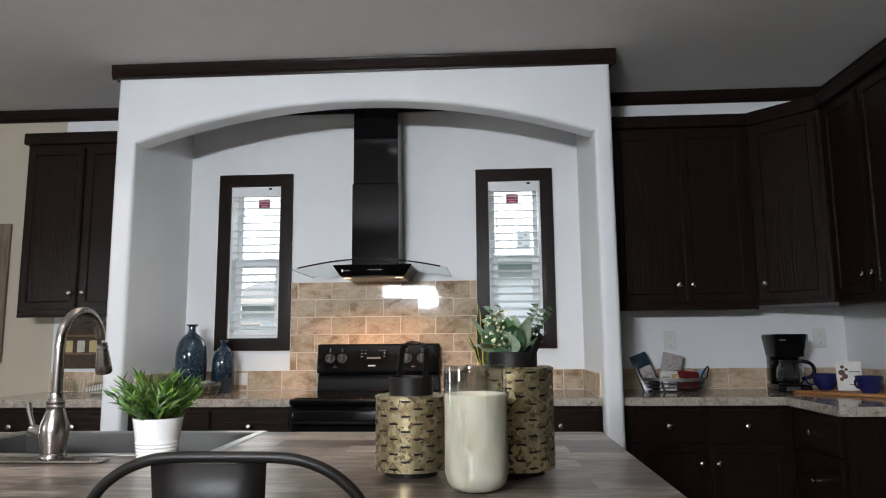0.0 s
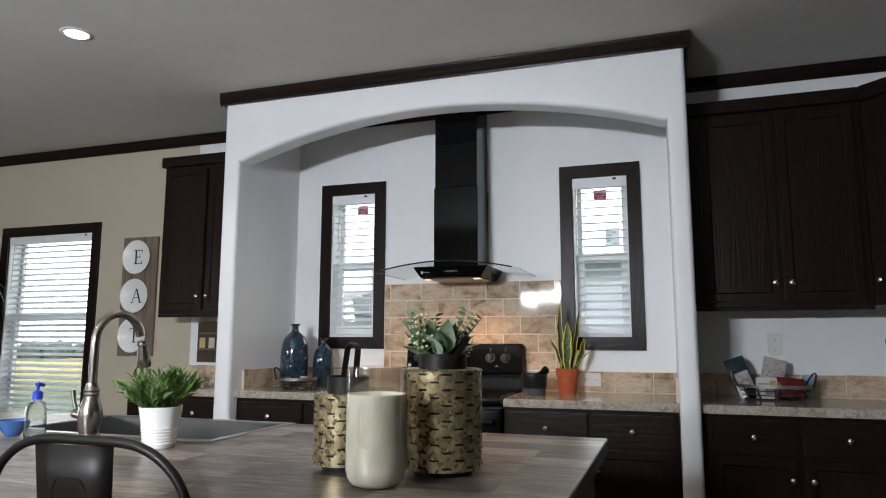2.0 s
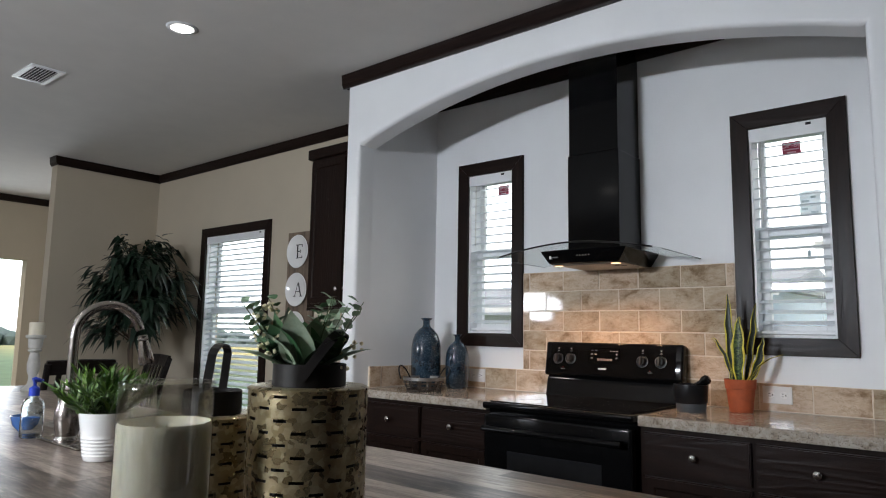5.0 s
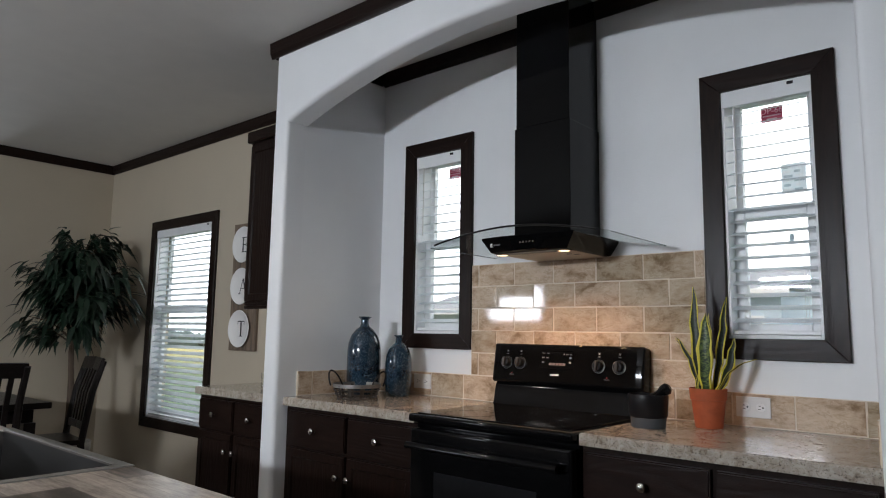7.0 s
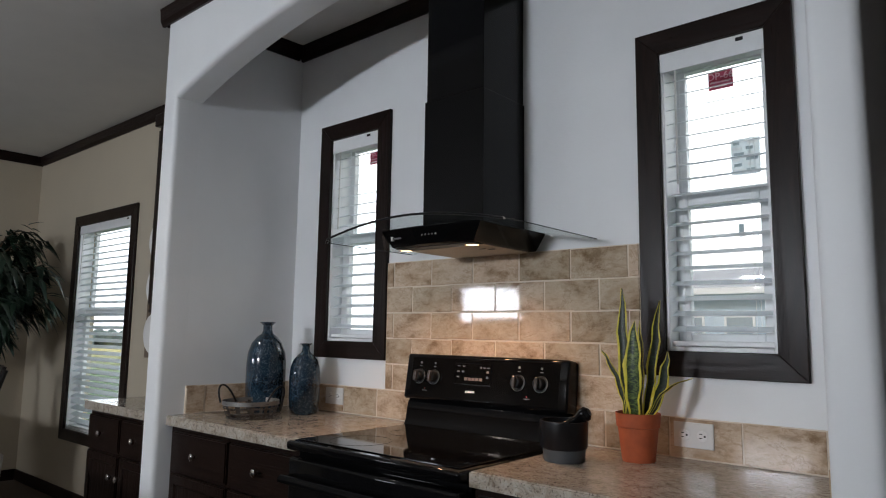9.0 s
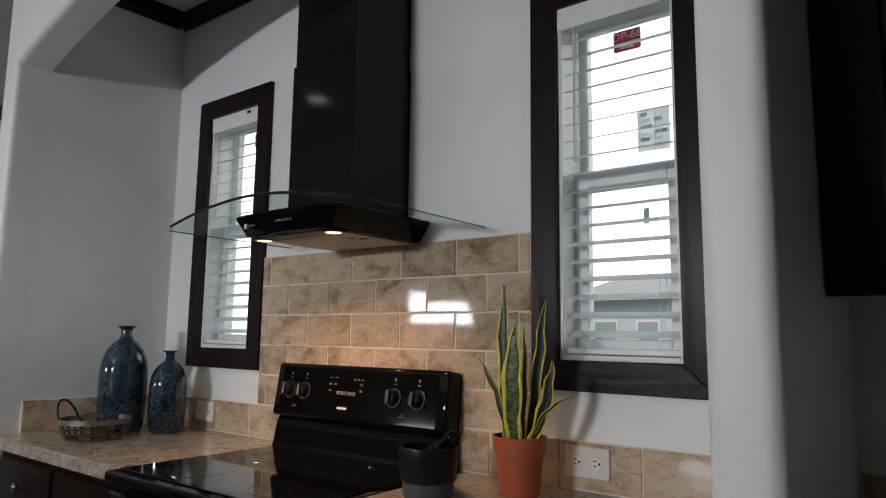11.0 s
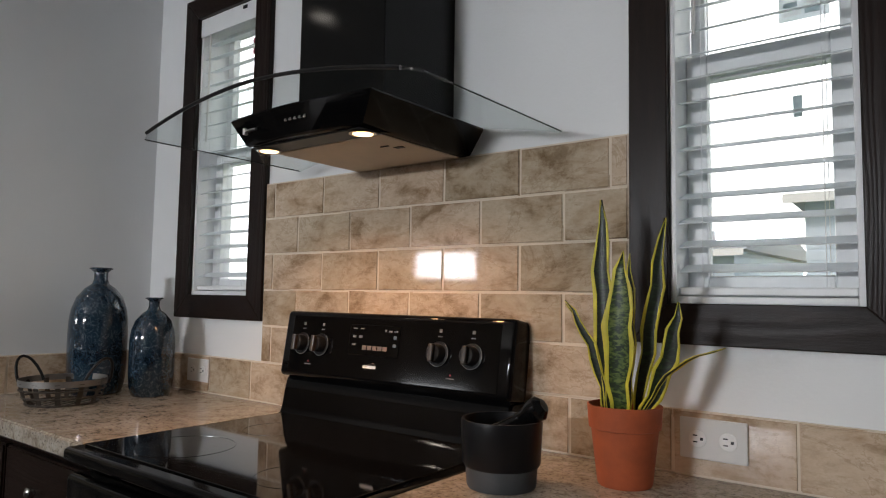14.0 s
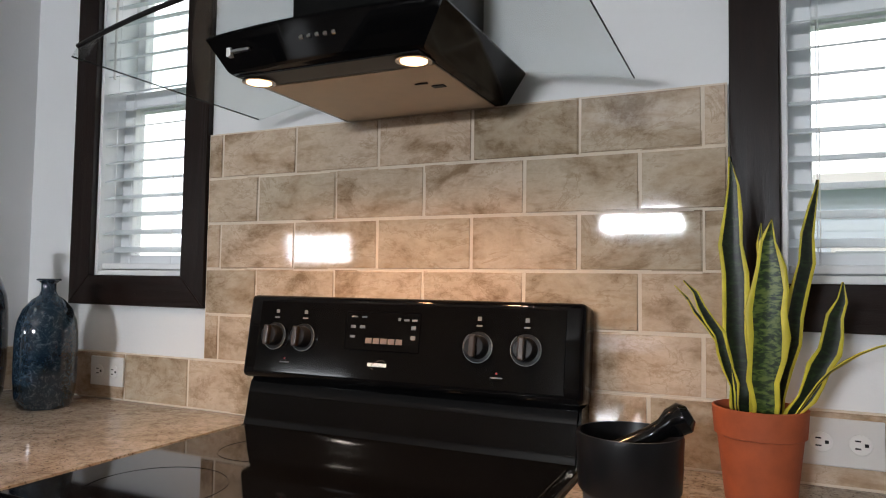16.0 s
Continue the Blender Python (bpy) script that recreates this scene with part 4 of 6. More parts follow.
def leaf(bm, base, d, n, length, width, droop=0.0, fold=0.25, steps=5, mat=0, shape=0.45):
    """A pointed leaf from base along d, its upper side towards n, bending down by droop."""
    base, d, n = Vector(base), Vector(d).normalized(), Vector(n)
    s = d.cross(n)
    s = s.normalized() if s.length > 1e-4 else d.orthogonal().normalized()
    n = s.cross(d).normalized()
    rows = []
    for i in range(steps + 1):
        u = i / steps
        p = base + d * length * u + Vector((0, 0, -droop * length * u * u))
        w = width / 2 * (math.sin(math.pi * u ** shape) if 0 < u < 1 else 0.06 if u == 0 else 0.0)
        lift = n * fold * w
        if w < 1e-5:
            rows.append([bm.verts.new(p)] * 3)
        else:
            rows.append([bm.verts.new(p - s * w + lift), bm.verts.new(p), bm.verts.new(p + s * w + lift)])
    for a, b in zip(rows, rows[1:]):
        for j in (0, 1):
            q = list(dict.fromkeys((a[j], a[j + 1], b[j + 1], b[j])))
            if len(q) > 2:
                f = bm.faces.new(q)
                f.material_index = mat
                f.smooth = True
    return bm


def leaf_material(name, c, c2, rough=0.42, trans=0.12):
    m, nt, b = graph(name)
    geo = nt.nodes.new("ShaderNodeNewGeometry")
    v = coords(nt)
    patch = noise_of(nt, v, 60)
    tone = ramp(nt, geo.outputs["Random Per Island"], [(0, c), (1, c2)])
    nt.links.new(mix(nt, tone, tuple(x * 0.6 for x in c), patch), b.inputs["Base Color"])
    b.inputs["Roughness"].default_value = rough
    b.inputs["Subsurface Weight"].default_value = 0.0
    b.inputs["Transmission Weight"].default_value = 0.0
    return m


GRASS_LEAF = leaf_material("bright_green_leaf", (0.03, 0.10, 0.010), (0.20, 0.36, 0.04))
DARK_LEAF = leaf_material("dark_green_leaf", (0.010, 0.026, 0.014), (0.028, 0.058, 0.034), 0.4)
EUCA = leaf_material("eucalyptus_leaf", (0.20, 0.31, 0.19), (0.50, 0.58, 0.43), 0.5)
EUCA_DARK = leaf_material("deep_green_leaf", (0.045, 0.12, 0.05), (0.11, 0.22, 0.095), 0.45)
BERRY = plain("cream_berry", (0.78, 0.70, 0.48), 0.6)
STEM = plain("green_stem", (0.08, 0.11, 0.05), 0.6)
BARK = plain("brown_bark", (0.09, 0.06, 0.04), 0.8, bump=0.5, bscale=60)
SOIL = plain("dark_soil", (0.02, 0.014, 0.01), 0.95, bump=0.9, bscale=90)
SNAKE_Y = plain("leaf_margin_yellow", (0.60, 0.51, 0.045), 0.45, var=0.3, bump=0.05)


def snake_green(name, stops):
    m, nt, b = graph(name)
    v = coords(nt, (1, 1, 2.0))
    band = noise_of(nt, v, 75, 4, 0.55, 0.6)
    nt.links.new(ramp(nt, band, stops), b.inputs["Base Color"])
    b.inputs["Roughness"].default_value = 0.42
    bumped(nt, b, band, 0.08)
    return m


# one mottled green twice: front-lit for the broad leaf, shade-darkened for the rest
SNAKE_LIT = snake_green("lit_mottled_leaf", [(0.43, (0.010, 0.024, 0.006)), (0.50, (0.045, 0.080, 0.016)), (0.6, (0.115, 0.155, 0.035))])
SNAKE_SHADED = snake_green("shaded_leaf_middle", [(0.40, (0.004, 0.008, 0.004)), (0.52, (0.009, 0.018, 0.008)), (0.66, (0.022, 0.040, 0.014))])


def snake_leaf(bm, base, tip, width, bend, face):
    """A sword leaf: green middle, yellow margins. bend: how far its middle bows out; face: the way it is turned, in degrees."""
    base, tip = Vector(base), Vector(tip)
    s = Vector((math.cos(radians(face)), math.sin(radians(face)), 0))
    d = (tip - base).normalized()
    s = (s - d * s.dot(d)).normalized()
    n = s.cross(d).normalized()
    rows = []
    steps = 9
    for i in range(steps + 1):
        u = i / steps
        p = base.lerp(tip, u) + Vector(bend) * math.sin(math.pi * u)
        w = width / 2 * ((0.45 + 0.9 * u) if u < 0.45 else 0.855 * (1 - ((u - 0.45) / 0.55) ** 2.2)) + 0.0006
        wave = 0.0036 * math.sin(i * 2.1 + base.x * 90)
        rows.append([bm.verts.new(p + s * (w * k + wave * abs(k)) + n * (w * 0.35 * k * k)) for k in (-1, -0.70 + 0.06 * math.sin(i * 1.7), 0, 0.70 + 0.06 * math.sin(i * 2.3 + 1), 1)])
    for a, b in zip(rows, rows[1:]):
        for j in range(4):
            f = bm.faces.new((a[j], a[j + 1], b[j + 1], b[j]))
            f.material_index = 1 if j in (0, 3) else 0
            f.smooth = True


def thicken(ob, t):
    md = ob.modifiers.new("thickness", "SOLIDIFY")
    md.thickness = t
    return ob


def snake_plant():
    root = thing("snake_plant", Matrix.Translation((-0.074, 4.250, 0.9155)), "snake plant with yellow-edged leaves in a terracotta pot", "potted plant")
    part("pot", lathe([(0, 0), (0.047, 0), (0.049, 0.004), (0.060, 0.100), (0.064, 0.102), (0.067, 0.142), (0.064, 0.143), (0.061, 0.118), (0, 0.118)], 40), TERRA, root, "plain terracotta pot with a rim", True)
    part("soil", lathe([(0.0605, 0.119), (0.04, 0.123), (0, 0.125)], 20), SOIL, root)
    z = 0.118
    leaves = [((-0.020, -0.008, z), (-0.036, -0.016, 0.520), 0.043, (-0.006, -0.004, 0), 8),
              ((0.004, -0.030, z), (0.016, -0.045, 0.420), 0.066, (0.0, -0.008, 0), 4),
              ((0.020, 0.006, z), (0.078, -0.008, 0.480), 0.032, (0.002, 0, 0), 25),
              ((0.000, 0.016, z), (0.004, 0.018, 0.420), 0.030, (0.006, 0, 0), -20),
              ((-0.030, -0.010, z), (-0.104, -0.030, 0.330), 0.021, (0.014, 0, 0.012), 15),
              ((-0.036, 0.010, z), (-0.122, 0.004, 0.322), 0.010, (0.022, 0, 0.006), 30),
              ((0.034, -0.012, z), (0.108, -0.026, 0.330), 0.037, (0.012, 0, -0.004), 12),
              ((0.036, -0.022, z), (0.190, -0.050, 0.258), 0.014, (-0.016, 0, 0.026), 60)]
    for lf in leaves:
        bm = bmesh.new()
        snake_leaf(bm, *lf)
        thicken(part("leaf", bm, [SNAKE_LIT if lf[2] > 0.06 else SNAKE_SHADED, SNAKE_Y], root, "stiff dark green leaf with a yellow margin"), 0.0016)


snake_plant()


def grass_pot():
    root = thing("potted_plant", Matrix.Translation((-0.905, 1.852, 0.9155)), "leafy green artificial plant in a ribbed white pot", "potted plant")
    prof = [(0, 0), (0.041, 0), (0.0435, 0.003)]
    for k in range(6):
        z = 0.010 + k * 0.0085
        prof += [(0.0440 + z * 0.14, z), (0.0455 + z * 0.14, z + 0.003), (0.0440 + z * 0.14, z + 0.007)]
    prof += [(0.0525, 0.066), (0.0600, 0.112), (0.0605, 0.116), (0.058, 0.116), (0.0545, 0.095), (0, 0.095)]
    part("pot", lathe(prof, 44), CERAMIC, root, "glossy white pot with ribs round its foot", True)
    rnd = random.Random(5)
    stems, bm = bmesh.new(), bmesh.new()
    for k in range(105):
        a, lean = rnd.uniform(0, 6.283), rnd.uniform(0.1, 1.35)
        foot = Vector((0.04 * math.cos(a) * rnd.random(), 0.04 * math.sin(a) * rnd.random(), 0.096))
        out = Vector((math.cos(a) * lean, math.sin(a) * lean, 1)).normalized()
        ln = rnd.uniform(0.09, 0.135) * (1.0 - 0.10 * lean)
        tip = foot + out * ln
        tube([foot, tip], [0.0011, 0.0007], 4, stems)
        for j in range(11):
            u = 0.25 + 0.75 * j / 10
            b = rnd.uniform(0, 6.283)
            side = Vector((math.cos(b), math.sin(b), rnd.uniform(0.1, 0.9)))
            leaf(bm, foot + out * ln * u, side * 0.75 + out * 0.8, out, rnd.uniform(0.028, 0.048), rnd.uniform(0.006, 0.0092), rnd.uniform(0, 0.3), 0.3, 3)
    part("stems", stems, STEM, root, "thin green stems", kind="stuff")
    part("foliage", bm, GRASS_LEAF, root, "many small pointed green leaves", kind="stuff")


grass_pot()


# ---- things on the island ----
def patina():
    m, nt, b = graph("aged_galvanised_brass")
    v = coords(nt)
    vor = add(nt, "ShaderNodeTexVoronoi", Scale=105)
    warp = noise_of(nt, v, 30, 4, 0.6)
    bent = mix(nt, v, warp, 0.02, "ADD")
    nt.links.new(bent, vor.inputs["Vector"])
    n = noise_of(nt, v, 45, 5, 0.65, 1.0)
    col = ramp(nt, vor.outputs["Color"], [(0.2, (0.26, 0.20, 0.10)), (0.5, (0.43, 0.345, 0.19)), (0.8, (0.60, 0.52, 0.33))])
    nt.links.new(mix(nt, col, (0.24, 0.19, 0.11), n), b.inputs["Base Color"])
    b.inputs["Metallic"].default_value = 0.8
    vary_rough(nt, b, vor.outputs["Color"], 0.20, 0.42)
    bumped(nt, b, n, 0.3, 0.002)
    return m


PATINA = patina()


def slotted_drum(r, z0, z1, repeats, rows):
    """A drum wall with staggered slots cut through it."""
    bm = bmesh.new()
    seg = repeats * 8
    pitch = (z1 - z0) / rows
    zs = []
    for k in range(rows):
        zs += [z0 + k * pitch, z0 + k * pitch + pitch * 0.38, z0 + k * pitch + pitch * 0.64]
    zs.append(z1)
    rings = [[bm.verts.new((r * math.cos(2 * math.pi * k / seg), r * math.sin(2 * math.pi * k / seg), z)) for k in range(seg)] for z in zs]
    for i in range(len(zs) - 1):
        row, sub = divmod(i, 3)
        for k in range(seg):
            if sub == 1 and (k + 4 * (row % 2)) % 8 < 3 and 0 <= row < rows:
                continue
            bm.faces.new((rings[i][k], rings[i][(k + 1) % seg], rings[i + 1][(k + 1) % seg], rings[i + 1][k]))
    return bm


def lantern(m, r, h, repeats, rows, neck, strap_turn, strap_lean, label, rise=0.055):
    root = thing("lantern", m, label, "lantern", "slotted metal lanterns")
    part("foot", lathe([(0, 0), (r * 0.74, 0), (r * 0.75, 0.014), (0, 0.014)], 40), IRON, root, "dark metal foot ring", True)
    thicken(part("drum", slotted_drum(r, 0.014, h, repeats, rows), PATINA, root, "mottled brass-toned drum with rows of slots"), 0.0014)
    # added black sleeve: stands in for the shade seen through the slots
    part("liner", lathe([(r - 0.012, 0.015), (r - 0.012, h - 0.004)], 32), SATIN, root, "added black sleeve standing in for shade behind the slots")
    part("base", lathe([(0, 0.0145), (r - 0.001, 0.0145), (r - 0.001, 0.016), (0, 0.016)], 40), PATINA, root)
    part("shoulder", lathe([(r + 0.0015, h - 0.003), (r + 0.0018, h), (r - 0.004, h + 0.003), (r * 0.62, h + 0.002), (r * 0.62, h - 0.002)], 48), PATINA, root, "rolled top rim", True)
    part("neck", lathe([(r * 0.62, h + 0.003), (r * 0.62, h + neck), (r * 0.60, h + neck + 0.001), (r * 0.60, h - 0.02), (0, h - 0.02)], 40), IRON, root, "dark metal neck", True)
    for a in (0.3, 1.9, 3.5, 5.1):
        for k in range(rows // 2):
            rv = part("rivet", lathe([(0.0024, 0), (0.0018, 0.0012), (0, 0.0016)], 8), IRON, root)
            rv.matrix_local = Matrix.Rotation(a, 4, "Z") @ Matrix.Translation((r + 0.0003, 0, 0.022 + k * (h - 0.03) / (rows // 2))) @ pose(0, 0, 0, 0, 90, 0)
    # strap handle over the neck
    R = r * 0.63
    pts = [(-R, 0, h + neck * 0.45), (-R, 0, h + neck + 0.02)] + [(-R * math.cos(math.pi * k / 8) * 1.0, 0, h + neck + rise + 0.5 * rise * math.sin(math.pi * k / 8)) for k in range(1, 8)] + [(R, 0, h + neck + 0.02), (R, 0, h + neck * 0.45)]
    s = part("strap", strip(pts, 0.015, (0, 1, 0), 0.0022), IRON, root, "dark metal strap handle")
    s.matrix_local = Matrix.Rotation(strap_turn, 4, "Z") @ Matrix.Translation((0, 0, h + neck * 0.45)) @ Matrix.Rotation(strap_lean, 4, "X") @ Matrix.Translation((0, 0, -h - neck * 0.45))
    return root


lantern(Matrix.Translation((-0.250, 1.745, 0.9155)), 0.082, 0.176, 9, 10, 0.042, radians(132), radians(6), "short slotted brass-toned metal lantern with a dark strap handle")
lantern(Matrix.Translation((-0.012, 1.768, 0.9155)), 0.093, 0.238, 10, 13, 0.036, radians(128), radians(36), "tall slotted brass-toned metal lantern holding greenery", 0.045)


def bouquet():
    root = thing("greenery", Matrix.Translation((-0.022, 1.764, 0.9155 + 0.238)), "artificial eucalyptus greenery with cream berries in the tall lantern", "artificial plant")
    rnd = random.Random(11)
    stems, ov, dk, be = bmesh.new(), bmesh.new(), bmesh.new(), bmesh.new()
    for k in range(22):                       # broad leaves
        a = k * 2.4 + rnd.uniform(-0.3, 0.3)
        lean = rnd.uniform(0.25, 1.5)
        d = Vector((math.cos(a) * lean, math.sin(a) * lean, 1.0))
        base = Vector((0.018 * math.cos(a), 0.018 * math.sin(a), 0.03))
        ln = rnd.uniform(0.080, 0.112) * (1.0 if lean > 0.7 else 1.25)
        target = dk if k % 5 == 0 else ov
        leaf(target, base, d, Vector((math.cos(a), math.sin(a), 0.5)), ln, rnd.uniform(0.052, 0.072), rnd.uniform(0.1, 0.4), 0.2, 7, shape=0.6)
    for k in range(15):                        # sprigs with round leaves
        a = k * 2.1 + rnd.uniform(-0.2, 0.2)
        lean = rnd.uniform(0.25, 0.8)
        d = Vector((math.cos(a) * lean, math.sin(a) * lean, 1.0)).normalized()
        ln = rnd.uniform(0.11, 0.165)
        base = Vector((0.012 * math.cos(a), 0.012 * math.sin(a), 0.0))
        tube([base, base + d * ln * 0.5, base + d * ln + Vector((0.01 * math.cos(a), 0.01 * math.sin(a), 0))], [0.0016, 0.0013, 0.0007], 5, stems)
        for j in range(9):
            u = 0.35 + 0.65 * j / 8
            b = a + (1.5 if j % 2 else -1.5) + rnd.uniform(-0.4, 0.4)
            leaf(ov if k % 2 else dk, base + d * ln * u, Vector((math.cos(b), math.sin(b), 0.5)), d, rnd.uniform(0.016, 0.028), rnd.uniform(0.012, 0.018), 0.1, 0.2, 4, shape=0.75)
    for k in range(84):                        # berries
        a, u = rnd.uniform(2.4, 4.6), rnd.random()
        p = Vector((-0.024 + 0.014 * math.cos(a * 3), -0.055 + 0.012 * math.sin(a * 5), 0.045 + 0.085 * u)) + Vector((rnd.uniform(-0.016, 0.016), rnd.uniform(-0.012, 0.012), 0))
        if k >= 70:
            p = Vector((0.052 + rnd.uniform(-0.02, 0.02), 0.04 + rnd.uniform(-0.02, 0.02), 0.02 + 0.06 * rnd.random()))
        bmesh.ops.create_icosphere(be, subdivisions=1, radius=rnd.uniform(0.0026, 0.0042), matrix=Matrix.Translation(p))
    part("stems", stems, STEM, root, kind="stuff")
    part("leaves", ov, EUCA, root, "grey-green oval leaves", kind="stuff")
    part("dark_leaves", dk, EUCA_DARK, root, "deep green leaves", kind="stuff")
    part("berry_cluster", be, BERRY, root, "clusters of cream berries", kind="stuff")


bouquet()


def wax_material():
    m, nt, b = graph("cream_wax")
    v = coords(nt)
    n, f = noise_of(nt, coords(nt, (1, 1, 0.45)), 22, 6, 0.65, 0.8), noise_of(nt, v, 70, 4)
    nt.links.new(ramp(nt, n, [(0.32, (0.62, 0.58, 0.44)), (0.5, (0.80, 0.77, 0.63)), (0.68, (0.88, 0.86, 0.75))]), b.inputs["Base Color"])
    b.inputs["Roughness"].default_value = 0.5
    b.inputs["Subsurface Weight"].default_value = 0.15
    b.inputs["Subsurface Radius"].default_value = (0.02, 0.015, 0.008)
    vary_rough(nt, b, n, 0.3, 0.7)
    bumped(nt, b, f, 0.45, 0.003)
    return m


def candle():
    root = thing("candle", Matrix.Translation((-0.098, 1.577, 0.9155)), "cream wax candle in a tall rounded glass jar", "candle")
    part("jar", lathe([(0, 0), (0.036, 0.0), (0.051, 0.005), (0.061, 0.016), (0.066, 0.036), (0.066, 0.247), (0.0655, 0.2495), (0.0635, 0.2505), (0.0622, 0.2485), (0.0636, 0.244), (0.0648, 0.238), (0.0648, 0.0362), (0.0600, 0.0170), (0.0505, 0.0062), (0.036, 0.0013), (0, 0.0013)], 48), JAR_GLASS, root, "clear glass jar", True)
    part("wax", lathe([(0, 0.0016), (0.036, 0.0016), (0.0502, 0.0066), (0.0597, 0.0173), (0.0645, 0.0365), (0.0645, 0.180), (0.0643, 0.190), (0.0625, 0.193), (0.056, 0.181), (0.045, 0.174), (0, 0.172)], 48), wax_material(), root, "cream wax", True)
    part("wick", tube([(0, 0, 0.170), (0.001, 0, 0.180), (0.003, 0.001, 0.187)], 0.001, 6), SATIN, root)


candle()


def soap_bottle():
    root = thing("soap_bottle", Matrix.Translation((-1.385, 1.855, 0.9155)), "clear plastic sanitiser bottle with a blue pump", "bottle")
    blue = plain("blue_plastic", (0.02, 0.05, 0.42), 0.35, bump=0.0)
    part("bottle", lathe([(0, 0), (0.026, 0), (0.030, 0.004), (0.031, 0.02), (0.030, 0.07), (0.031, 0.085), (0.027, 0.105), (0.014, 0.117), (0.012, 0.124), (0.0105, 0.124), (0.0125, 0.115), (0.025, 0.103), (0.029, 0.085), (0.028, 0.05), (0.029, 0.02), (0.025, 0.003), (0, 0.003)], 32), PET, root, "clear bottle of gel", True)
    part("cap", lathe([(0, 0.121), (0.0145, 0.121), (0.0145, 0.143), (0.009, 0.147), (0.0045, 0.150), (0.0045, 0.163), (0, 0.163)], 24), blue, root, "blue pump collar", True)
    part("pump", tube([(0, -0.006, 0.166), (0, 0.0, 0.168), (0.0, 0.022, 0.163)], [0.007, 0.008, 0.0045], 10), blue, root, "blue pump head", True)
    bowl = thing("bowl", Matrix.Translation((-1.512, 1.885, 0.9155)), "small glazed blue bowl on the island", "bowl")
    part("bowl_body", lathe([(0, 0), (0.02, 0), (0.022, 0.004), (0.038, 0.022), (0.045, 0.05), (0.043, 0.05), (0.035, 0.024), (0.02, 0.008), (0, 0.007)], 32), plain("blue_glaze", (0.05, 0.13, 0.34), 0.15, coat=0.4, bump=0.02), bowl, "blue glazed bowl", True)


soap_bottle()


def stool():
    root = thing("bar_stool", Matrix.Translation((-0.488, 1.165, 0)), "dark gunmetal bar stool with bowed back tucked at the island", "stool")
    half = [(0.0, 1.075), (0.08, 1.074), (0.12, 1.066), (0.155, 1.048), (0.185, 1.018), (0.203, 0.975), (0.211, 0.90), (0.208, 0.76), (0.195, 0.62)]
    rough = [(-x, z) for x, z in half[:0:-1]] + half
    curve = []
    for i in range(len(rough) - 1):           # smooth line through the bends
        p0, p1, p2, p3 = rough[max(i - 1, 0)], rough[i], rough[i + 1], rough[min(i + 2, len(rough) - 1)]
        for s in range(5):
            u = s / 5
            curve.append(tuple(0.5 * (2 * b + (c - a) * u + (2 * a - 5 * b + 4 * c - d) * u * u + (3 * b - a - 3 * c + d) * u ** 3) for a, b, c, d in zip(p0, p1, p2, p3)))
    curve = [(x * 1.07 + 0.026, z - 0.025) for x, z in curve + [rough[-1]]]
    bow = [(x, -0.01 + 0.035 * (1 - min(1, (z - 0.62) / 0.45)), z) for x, z in curve]
    part("back_bow", tube(bow, 0.0084, 14), IRON, root, "bent metal tube of the back", True)
    bm = bmesh.new()
    rows = []
    for i in range(7):
        z = 0.63 + 0.412 * i / 6
        hw = 0.068 + 0.019 * i / 6
        y = 0.032 - 0.035 * i / 6
        rows.append([bm.verts.new((hw * u, y - 0.012 * (1 - u * u), z)) for u in (-1, -0.5, 0, 0.5, 1)])
    for a, b in zip(rows, rows[1:]):
        for j in range(4):
            bm.faces.new((a[j], a[j + 1], b[j + 1], b[j]))
    splat = thicken(part("splat", bm, IRON, root, "pressed sheet-metal splat", True), 0.003)
    part("emboss", tube([(-0.038, -0.0045, 0.93), (-0.037, -0.0085, 0.968), (-0.026, -0.0115, 0.984), (0.0, -0.0135, 0.988), (0.026, -0.0115, 0.984), (0.037, -0.0085, 0.968), (0.038, -0.0045, 0.93)], 0.0022, 6), IRON, splat)
    part("seat", box((-0.17, 0.02, 0.595), (0.17, 0.35, 0.618), 0.010, seg=3), IRON, root, "square metal seat", True)
    for sx in (-1, 1):
        for y0, y1 in ((0.05, -0.02), (0.32, 0.39)):
            part("leg", tube([(sx * 0.15, y0, 0.597), (sx * 0.215, y1, 0.0)], [0.018, 0.012], 8, flat=0.6), IRON, root)
    for a, b in (((-0.2, 0.01, 0.21), (0.2, 0.01, 0.21)), ((-0.2, 0.36, 0.21), (0.2, 0.36, 0.21)), ((-0.2, 0.01, 0.25), (-0.2, 0.36, 0.25)), ((0.2, 0.01, 0.25), (0.2, 0.36, 0.25))):
        part("stretcher", tube([a, b], 0.009, 8), IRON, root)


stool()

# ---- things on the counters ----


def glaze_blue():
    m, nt, b = graph("speckled_blue_glaze")
    v = coords(nt)
    big, fleck = noise_of(nt, v, 12, 5, 0.6), noise_of(nt, v, 48, 6, 0.78, 2.2)
    col = ramp(nt, big, [(0.3, (0.005, 0.012, 0.024)), (0.7, (0.014, 0.034, 0.056))])
    pale = ramp(nt, fleck, [(0.50, (0, 0, 0)), (0.56, (0.022, 0.032, 0.040)), (0.66, (0.10, 0.125, 0.135))])
    nt.links.new(mix(nt, col, pale, 0.9, "ADD"), b.inputs["Base Color"])
    b.inputs["Roughness"].default_value = 0.08
    b.inputs["Coat Weight"].default_value = 0.5
    bumped(nt, b, fleck, 0.05)
    return m


BLUE = glaze_blue()


